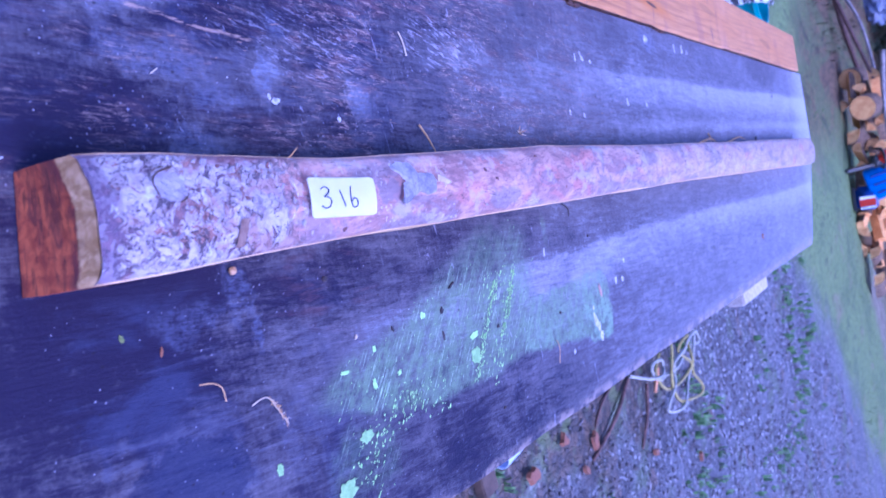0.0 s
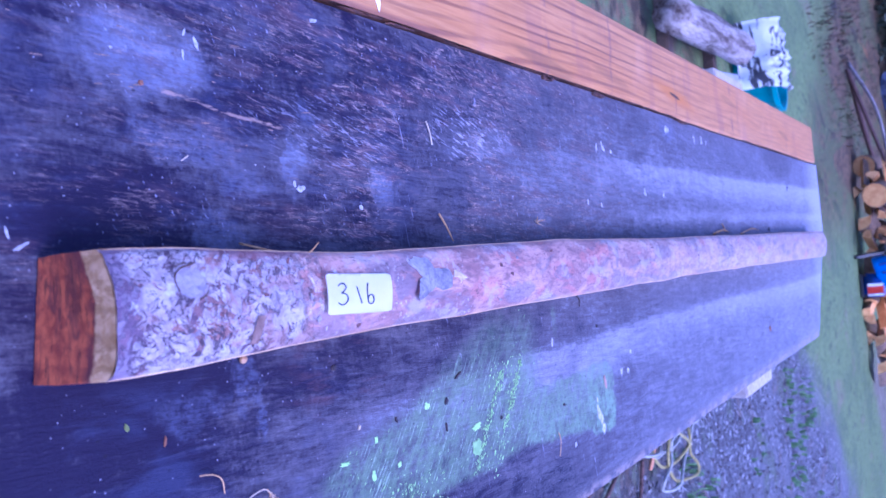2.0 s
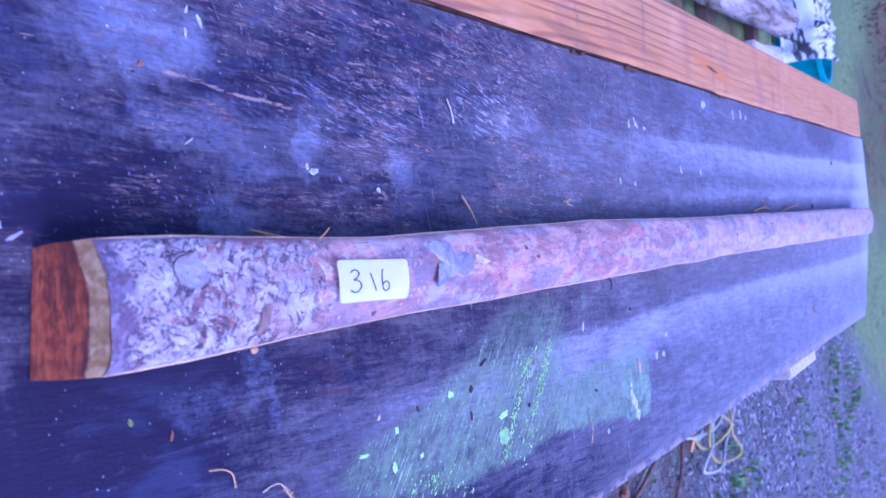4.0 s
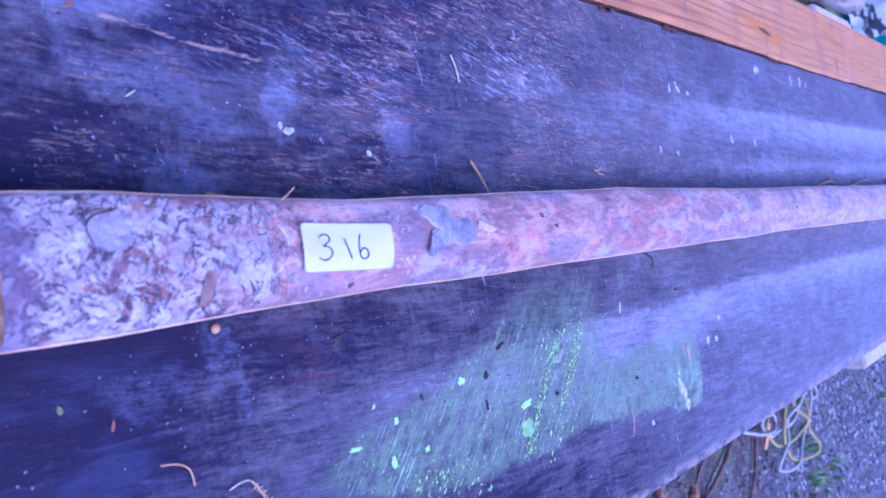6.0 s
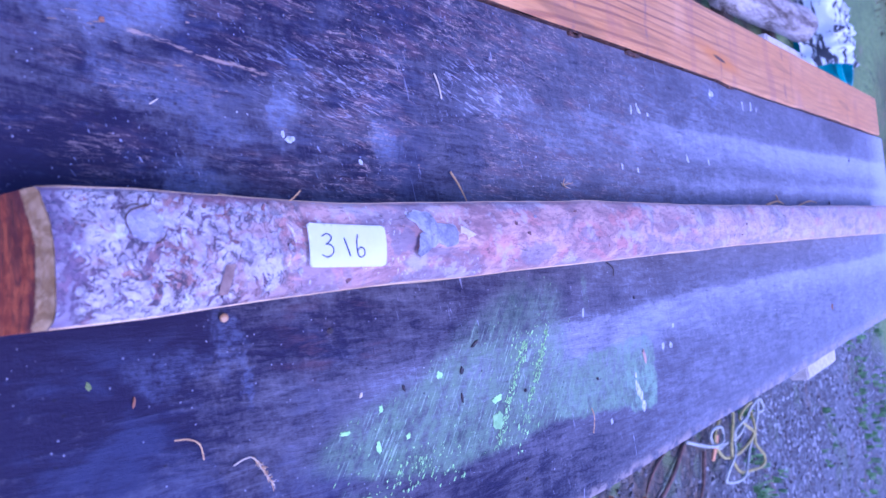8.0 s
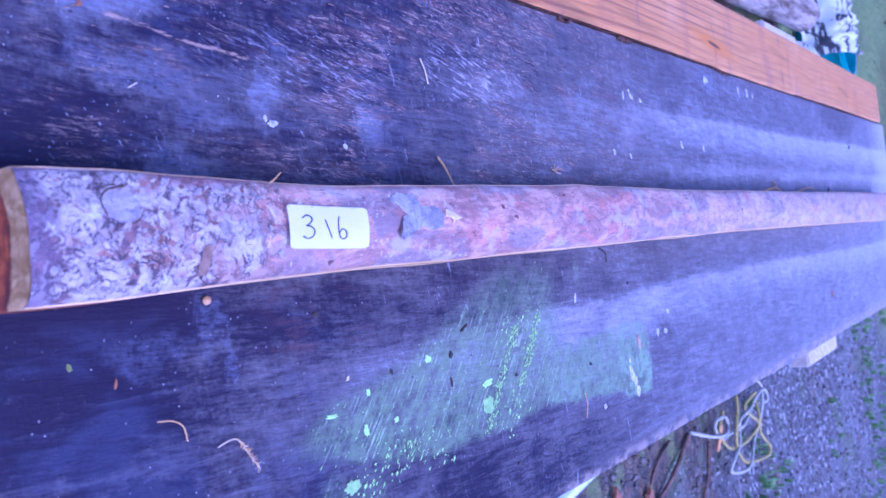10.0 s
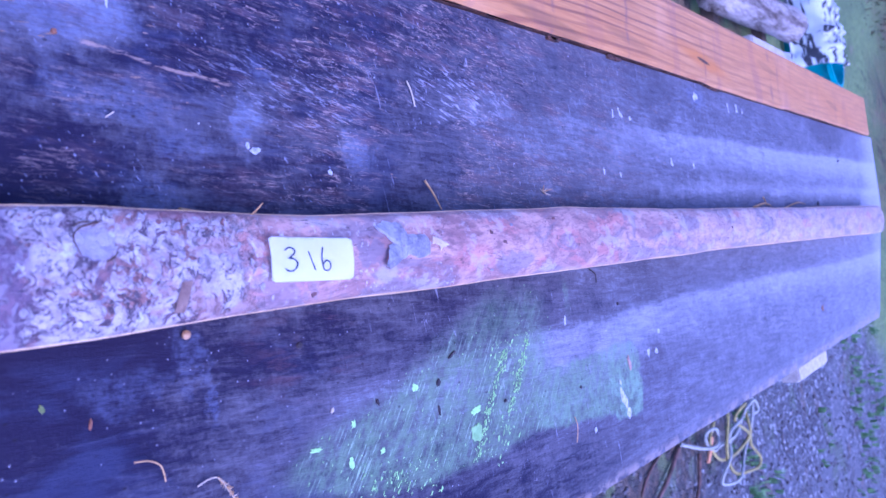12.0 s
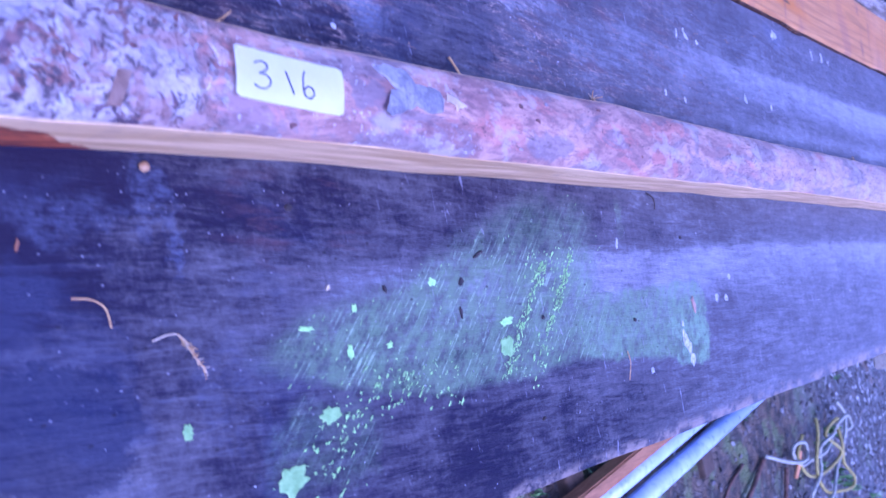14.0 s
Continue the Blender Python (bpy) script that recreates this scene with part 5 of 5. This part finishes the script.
def bright_spot(rng):
    x, y = rng.uniform(2.0, 14), rng.uniform(21, 30)
    return x, y, rng.random() ** 1.5 * 2.4, rng.uniform(0.2, 0.5)


scatter("hedge", M_FIELD_LEAF, "light green hedge beyond the field gate", 2200, bright_spot, leaf_cloud, "hedge")


# ---------- firewood, saw and cans ----------
def split_log(r, l, wedge, rng):
    """A split billet along y: bark round the back, raw wood on the split faces."""
    bm = bmesh.new()
    n = 7
    prof = [(0.0, 0.0)] + [(r * math.cos(a), r * math.sin(a)) for a in (wedge * (i / n - 0.5) for i in range(n + 1))]
    rings = []
    for i in range(5):
        v = i / 4
        rings.append([(x * (1 + 0.06 * noise.noise((x * 30, v * 3, l * 9))), l * (v - 0.5) + 0.01 * noise.noise((x * 20, z * 20, v)), z * (1 + 0.06 * noise.noise((z * 30, v * 3, l * 5)))) for x, z in prof])
    loft(bm, rings)
    bm.normal_update()
    for f in bm.faces:
        c = f.calc_center_median()
        if abs(f.normal.y) < 0.5 and math.hypot(c.x, c.z) > r * 0.86:
            f.material_index = 1
    return bm


def woodpile():
    rng = random.Random(5)
    for i in range(40):
        layer = i // 14
        x = -0.55 + 2.05 * ((i % 14) + 0.5 * (layer % 2)) / 13 + rng.uniform(-0.05, 0.05)
        if (layer == 2 and x > 1.1) or (layer >= 1 and x > 1.5):
            continue
        y = 10.22 + 0.10 * layer + rng.uniform(-0.08, 0.08) - 0.10 * max(0, x - 0.8)
        m = pose(x, y, 0.065 + 0.115 * layer + rng.uniform(0, 0.015), rng.uniform(-12, 12), rng.uniform(0, 360), rng.uniform(-50, 50) + (60 if x > 0.8 and layer > 0 else 0))
        solid("firewood", split_log(rng.uniform(0.085, 0.125), rng.uniform(0.30, 0.42), rng.uniform(1.2, 2.2), rng), [M_CUT, M_LOGBARK], "split firewood billet with pale orange faces", "firewood", "firewood in the pile", m=m)
    for x, y, z, r in ((-0.32, 10.02, 0.255, 0.130), (-0.66, 10.5, 0.13, 0.12)):
        bm = bmesh.new()
        rings = []
        for i, (v, k) in enumerate(((-0.16, 0.94), (-0.155, 1.0), (0.16, 1.0))):
            rings.append([(r * k * math.cos(a) * (1 + 0.05 * noise.noise((math.cos(a), math.sin(a), r * 9))), v, r * k * math.sin(a)) for a in (2 * math.pi * j / 20 for j in range(20))])
        loft(bm, rings)
        for f in bm.faces:
            f.material_index = 0 if len(f.verts) > 4 else 1
        solid("log_round", bm, [M_CUT, M_LOGBARK], "round sawn log with an orange cut face", "log", "logs in the pile", m=pose(x, y, z, 8, 0, 6))
    for pts, r, m, what in (([(-0.86, 10.15, 0.47), (-0.42, 10.15, 0.42), (0.02, 10.12, 0.40)], 0.030, M_GREYSTICK, "weathered grey stick lying across the pile"), ([(-0.86, 10.2, 0.57), (-0.559, 10.18, 0.475), (-0.27, 10.15, 0.435)], 0.020, M_GREYSTICK, "thin grey stick lying across the pile"),
                            ([(-1.75, 10.6, 0.02), (-1.126, 10.3, 0.20), (-0.60, 10.2, 0.345)], 0.028, M_STICK, "bare brown branch leaning on the pile"), ([(-1.85, 10.75, 0.02), (-1.25, 10.4, 0.28), (-0.60, 10.25, 0.37)], 0.024, M_GREYSTICK, "bare grey branch leaning on the pile"),
                            ([(-1.7, 10.9, 0.02), (-1.1, 10.6, 0.12), (-0.5, 10.4, 0.24)], 0.035, M_STICK, "bare brown branch leaning on the pile")):
        bm = bmesh.new()
        tube(bm, smooth_line(pts, 6), r, 9, taper=r * 0.6)
        solid("branch", bm, m, what, "branch", "branches on the pile", smooth=True)
    solid("pale_billet", split_log(0.085, 0.16, 1.6, rng), [M_GREYSTICK, M_LOGBARK], "short pale split billet on top of the pile", "firewood", m=pose(-0.30, 10.22, 0.50, 0, -60, 80))


woodpile()


def chainsaw():
    root = thing("chainsaw", "red and black chainsaw resting on the firewood", "chainsaw", m=pose(0.22, 9.80, 0.345, 62, 0, 12))
    bm = bmesh.new()
    box(bm, (0, 0.03, 0.03), (0.12, 0.16, 0.12), None, 0.03)
    part("body", bm, M_RED, root, "red casing", smooth=True)
    bm = bmesh.new()
    box(bm, (0, 0.13, 0.0), (0.14, 0.12, 0.12), None, 0.02)
    part("engine_block", bm, M_BLACK, root, "black engine housing", smooth=True)
    bm = bmesh.new()
    box(bm, (0.03, -0.06, -0.02), (0.12, 0.12, 0.11), None, 0.02)
    part("clutch_cover", bm, M_BLACK, root, "black cover", smooth=True)
    bm = bmesh.new()
    outline = [(0.032, -0.08)] + [(0.030 * math.cos(q), -0.36 - 0.030 * math.sin(q)) for q in (math.pi * i / 8 for i in range(9))] + [(-0.032, -0.08)]
    loft(bm, [[(x, y, z) for z, y in outline] for x in (0.036, 0.064)])
    part("bar_cover", bm, M_BLACK, root, "black cover over the guide bar")
    bm = bmesh.new()
    tube(bm, smooth_line([(-0.09, -0.03, -0.03), (-0.10, -0.04, 0.10), (0, -0.05, 0.17), (0.09, -0.04, 0.10), (0.09, -0.03, -0.02)], 5), 0.013, 8)
    part("front_handle", bm, M_BLACK, root, smooth=True)
    bm = bmesh.new()
    tube(bm, smooth_line([(0, 0.15, 0.08), (0, 0.25, 0.09), (0, 0.32, 0.03), (0, 0.30, -0.04), (0, 0.17, -0.04)], 5), 0.018, 8)
    part("rear_handle", bm, M_BLACK, root, smooth=True)
    bm = bmesh.new()
    box(bm, (0, -0.12, 0.12), (0.12, 0.015, 0.09), pose(0, 0, 0, 20, 0, 0), 0.005)
    part("hand_guard", bm, M_BLACK, root)
    bm = bmesh.new()
    tube(bm, [(-0.065, 0.10, 0.03), (-0.085, 0.10, 0.03)], 0.022, 12)
    part("fuel_cap", bm, M_RED, root, smooth=True)


chainsaw()


def fuel_can():
    root = thing("fuel_can", "large blue plastic fuel can with red caps", "can", m=pose(0.50, 10.02, 0.16, 0, -14, 8))
    bm = bmesh.new()
    rings = []
    for z, k in ((0.0, 0.90), (0.012, 1.0), (0.30, 1.0), (0.36, 0.90), (0.40, 0.60)):
        w, d = 0.17 * k, 0.10 * k
        rings.append([(w * math.copysign(abs(math.cos(a)) ** 0.5, math.cos(a)), d * math.copysign(abs(math.sin(a)) ** 0.5, math.sin(a)), z) for a in (2 * math.pi * j / 24 for j in range(24))])
    loft(bm, rings)
    body = part("body", bm, M_BLUE, root, "bright blue ribbed plastic", smooth=True)
    for x in (-0.09, 0.0, 0.09):
        bm = bmesh.new()
        box(bm, (x, -0.101, 0.17), (0.03, 0.012, 0.22), None, 0.004)
        part("rib", bm, M_BLUE_DARK, body)
    bm = bmesh.new()
    tube(bm, smooth_line([(-0.10, 0, 0.36), (-0.08, 0, 0.46), (0.03, 0, 0.47), (0.07, 0, 0.37)], 6), 0.018, 10)
    part("handle", bm, M_BLUE, root, smooth=True)
    for x, z in ((0.13, 0.40), (-0.14, 0.38)):
        bm = bmesh.new()
        tube(bm, [(x, 0, z - 0.06), (x, 0, z + 0.015), (x, 0, z + 0.02)], 0.035, 14)
        part("cap", bm, M_RED, root, "red screw cap", smooth=True)


fuel_can()


def oil_can():
    root = thing("oil_can", "small dark blue oil can with red label", "can", m=pose(0.62, 9.98, 0.0, 0, 0, -10))
    bm = bmesh.new()
    box(bm, (0, 0, 0.13), (0.24, 0.12, 0.20), None, 0.025)
    part("body", bm, M_BLUE_DARK, root, smooth=True)
    for x, m, w in ((0.055, M_RED, 0.075), (0.005, M_PAPER, 0.028), (0.108, M_PAPER, 0.016)):
        bm = bmesh.new()
        box(bm, (x, -0.063, 0.14), (w, 0.006, 0.15), None, 0.001)
        part("stripe", bm, m, root, "red and white label stripe")
    bm = bmesh.new()
    box(bm, (0, 0, 0.015), (0.25, 0.13, 0.03), None, 0.006)
    part("base", bm, M_BLACK, root)
    bm = bmesh.new()
    tube(bm, [(-0.06, 0, 0.22), (-0.06, 0, 0.27)], 0.025, 12)
    part("cap", bm, M_BLACK, root, smooth=True)


oil_can()


# ---------- fence and gate ----------
def fence():
    root = thing("rail_fence", "galvanised rail fence with a pale kickboard", "fence")
    a, b = Vector((0.85, 12.55, 0)), Vector((2.78, 12.75, 0))
    for i, t in enumerate((0.0, 0.36, 0.72, 1.0)):
        p = a.lerp(b, t)
        bm = bmesh.new()
        box(bm, (p.x, p.y, 0.70), (0.05, 0.05, 1.40), None, 0.006)
        part("post", bm, M_GALV, root)
    for z in (0.30, 0.46, 0.64, 0.85, 1.08, 1.34):
        bm = bmesh.new()
        tube(bm, [(a.x, a.y - 0.04, z), (b.x, b.y - 0.04, z + 0.01)], 0.024, 10)
        part("rail", bm, M_GALV, root, smooth=True)
    bm = bmesh.new()
    box(bm, ((a.x + b.x) / 2, (a.y + b.y) / 2 - 0.05, 0.10), ((b - a).length, 0.03, 0.18), pose(0, 0, 0, 0, 0, 5.9), 0.004)
    part("kickboard", bm, M_GALV, root, "pale board along the ground")


fence()


def gate():
    root = thing("field_gate", "white tubular steel gate with wire mesh infill", "gate")
    a, b = Vector((2.88, 12.95, 0)), Vector((6.6, 14.6, 0))

    def at(t, z):
        p = a.lerp(b, t)
        return (p.x, p.y, z)

    for t in (0.0, 0.235, 0.47, 0.72, 1.0):
        bm = bmesh.new()
        tube(bm, [at(t, 0.07), at(t, 1.25)], 0.030 if t in (0.0, 1.0) else 0.02, 10)
        part("upright", bm, M_WHITE, root, smooth=True)
    for z in (0.08, 0.62, 1.23):
        bm = bmesh.new()
        tube(bm, [at(0, z), at(1, z)], 0.026, 10)
        part("rail", bm, M_WHITE, root, smooth=True)
    bm = bmesh.new()
    for i in range(1, 64):
        tube(bm, [at(i / 64, 0.08), at(i / 64, 1.22)], 0.003, 4)
    for j in range(1, 14):
        tube(bm, [at(0, 0.08 + 0.082 * j), at(1, 0.08 + 0.082 * j)], 0.003, 4)
    tagged(part("wire_mesh", bm, M_GALV, root, "thin grey wire mesh"), kind="stuff")
    bm = bmesh.new()
    p = Vector(at(0.235, 0.24))
    for dx, dz in ((-0.10, -0.14), (0.08, -0.17), (-0.13, 0.02), (0.12, 0.04), (0.02, -0.20)):
        pts = [p + Vector((0, -0.04, 0)), p + Vector((dx * 0.6, -0.06, dz * 0.4)), p + Vector((dx, -0.05, dz))]
        tube(bm, smooth_line(pts, 4), 0.03, 7, taper=0.045)
    part("rag", bm, M_SACK, root, "white rag knotted round the tube", smooth=True)


gate()


def house():
    root = thing("white_house", "distant white house with a grey roof", "house")
    bm = bmesh.new()
    box(bm, (11.0, 44, 1.6), (13, 8, 3.2))
    part("wall", bm, M_HOUSE, root)
    bm = bmesh.new()
    loft(bm, [[(4, 39.6, 3.2), (4, 48.4, 3.2), (4, 44, 5.6)], [(18, 39.6, 3.2), (18, 48.4, 3.2), (18, 44, 5.6)]])
    part("roof", bm, M_HOUSE_ROOF, root)
    for x in (6, 9.5, 13, 16):
        bm = bmesh.new()
        box(bm, (x, 39.97, 1.5), (1.1, 0.1, 1.3), None, 0.02)
        part("window", bm, M_PANE, root)


house()


# ---------- beyond the orange board ----------
def side_things():
    bm = bmesh.new()
    rings = []
    for i in range(15):
        v = i / 14
        r = 0.080 * (1 + 0.22 * noise.noise((v * 5, 2, 2)))
        rings.append([(-0.90 - 0.06 * v + r * math.cos(a) * (1 + 0.34 * noise.noise((math.cos(a) * 2.2, math.sin(a) * 2.2, v * 3))), 3.45 + 1.22 * v, 0.135 + r * math.sin(a)) for a in (2 * math.pi * j / 18 for j in range(18))])
    loft(bm, rings)
    solid("weathered_log", bm, M_LOGGREY, "weathered grey log with reddish underside", "log", smooth=True)
    for y in (3.7, 4.45):
        bm = bmesh.new()
        box(bm, (-0.92, y, 0.025), (0.34, 0.08, 0.05), None, 0.006)
        solid("log_bearer", bm, M_TRESTLE_DARK, "dark timber bearer under the grey log", "timber", "bearers")
    bm = bmesh.new()
    box(bm, (-0.755, 4.42, 0.045), (0.12, 0.75, 0.09), pose(0, 0, 0, 0, 0, 6), 0.006)
    solid("pale_beam", bm, M_GALV, "pale grey painted beam beside the log", "beam")
    root = thing("storage_bin", "teal plastic bin with a white sack over it", "bin")
    bm = bmesh.new()
    n = 26
    ring = lambda r, z: [(-0.93 + r * math.cos(q), 5.22 + r * 0.8 * math.sin(q), z) for q in (2 * math.pi * j / n for j in range(n))]
    loft(bm, [ring(0.20, 0.0), ring(0.235, 0.20), ring(0.252, 0.20), ring(0.252, 0.225), ring(0.232, 0.225), ring(0.195, 0.012)])
    part("tub", bm, M_TEAL, root, "teal plastic tub", smooth=False)
    bm = bmesh.new()
    rng = random.Random(3)
    grid = []
    for i in range(26):
        v = i / 25
        row = []
        for j in range(22):
            u = j / 21
            x = -1.17 + 0.375 * u + 0.03 * noise.noise((u * 3, v * 3, 1))
            hang = min(1.0, v / 0.45)
            y = 4.985 - 0.03 * (1 - hang) + 0.30 * max(0.0, v - 0.35) / 0.65 + 0.03 * noise.noise((u * 6, v * 3, 5))
            z = 0.05 + 0.19 * hang ** 0.8 + 0.09 * abs(noise.noise((u * 7, v * 3, 2))) * hang + 0.012 * noise.noise((u * 14, v * 9, 4))
            row.append((x, y, z))
        grid.append(row)
    loft(bm, grid, closed=False)
    bmesh.ops.solidify(bm, geom=bm.faces[:], thickness=0.003)
    solid("sack", bm, M_SACK, "crumpled white woven sack with dark print and painted fold shade", "sack", smooth=True)
    bm = bmesh.new()
    bmesh.ops.create_icosphere(bm, subdivisions=4, radius=1.0)
    for v in bm.verts:
        k = 1 + 0.55 * noise.noise(v.co * 2.3) + 0.28 * noise.noise(v.co * 5)
        v.co = Vector((-1.95 + v.co.x * 0.27 * k, 14.4 + v.co.y * 0.25 * k, max(0.02, 0.20 + v.co.z * 0.20 * k)))
    solid("tarp", bm, M_TARP, "crumpled blue-grey tarp bundle in the brush", "tarp", smooth=True)


side_things()


def tree(x, y, h, r, rng):
    root = thing("forest_tree", "tall dark forest tree with a rough trunk", "tree", "trees at the wood's edge")
    bm = bmesh.new()
    pts = [(x + 0.15 * noise.noise((x, i * 0.4, 1)), y, -0.1 + h * i / 9) for i in range(10)]
    tube(bm, pts, r, 12, taper=r * 0.25)
    for i in range(9):
        z = h * rng.uniform(0.35, 0.9)
        a = rng.uniform(0, 6.28)
        l = rng.uniform(1.0, 2.4)
        tube(bm, smooth_line([(x, y, z), (x + math.cos(a) * l * 0.5, y + math.sin(a) * l * 0.5, z + 0.3), (x + math.cos(a) * l, y + math.sin(a) * l, z + 0.2)], 3), r * 0.22, 6, taper=0.02)
    part("trunk", bm, M_TRUNK, root, smooth=True)
    vs, fs = [], []
    for _ in range(420):
        z = h * (0.30 + 0.72 * rng.random())
        w = 2.5 * (1.15 - z / h)
        a, d = rng.uniform(0, 6.28), w * math.sqrt(rng.random())
        v, f = leaf_cloud(rng, x + d * math.cos(a), y + d * math.sin(a), z, 0.3)
        k = len(vs)
        vs += v
        fs += [tuple(i + k for i in q) for q in f]
    ob = raw("crown", vs, fs, M_LEAVES)
    ob.parent = root


TR = random.Random(77)
for tx, ty, th, tr in ((-7.5, 15, 11, 0.28), (-5.2, 17.5, 12, 0.24), (-3.4, 16, 10, 0.20), (-1.6, 18.5, 12, 0.26), (-0.3, 17, 10, 0.18), (0.9, 20, 11, 0.24), (-9.5, 9.5, 11, 0.26), (-8.6, 3.5, 10, 0.25)):
    tree(tx, ty, th, tr, TR)
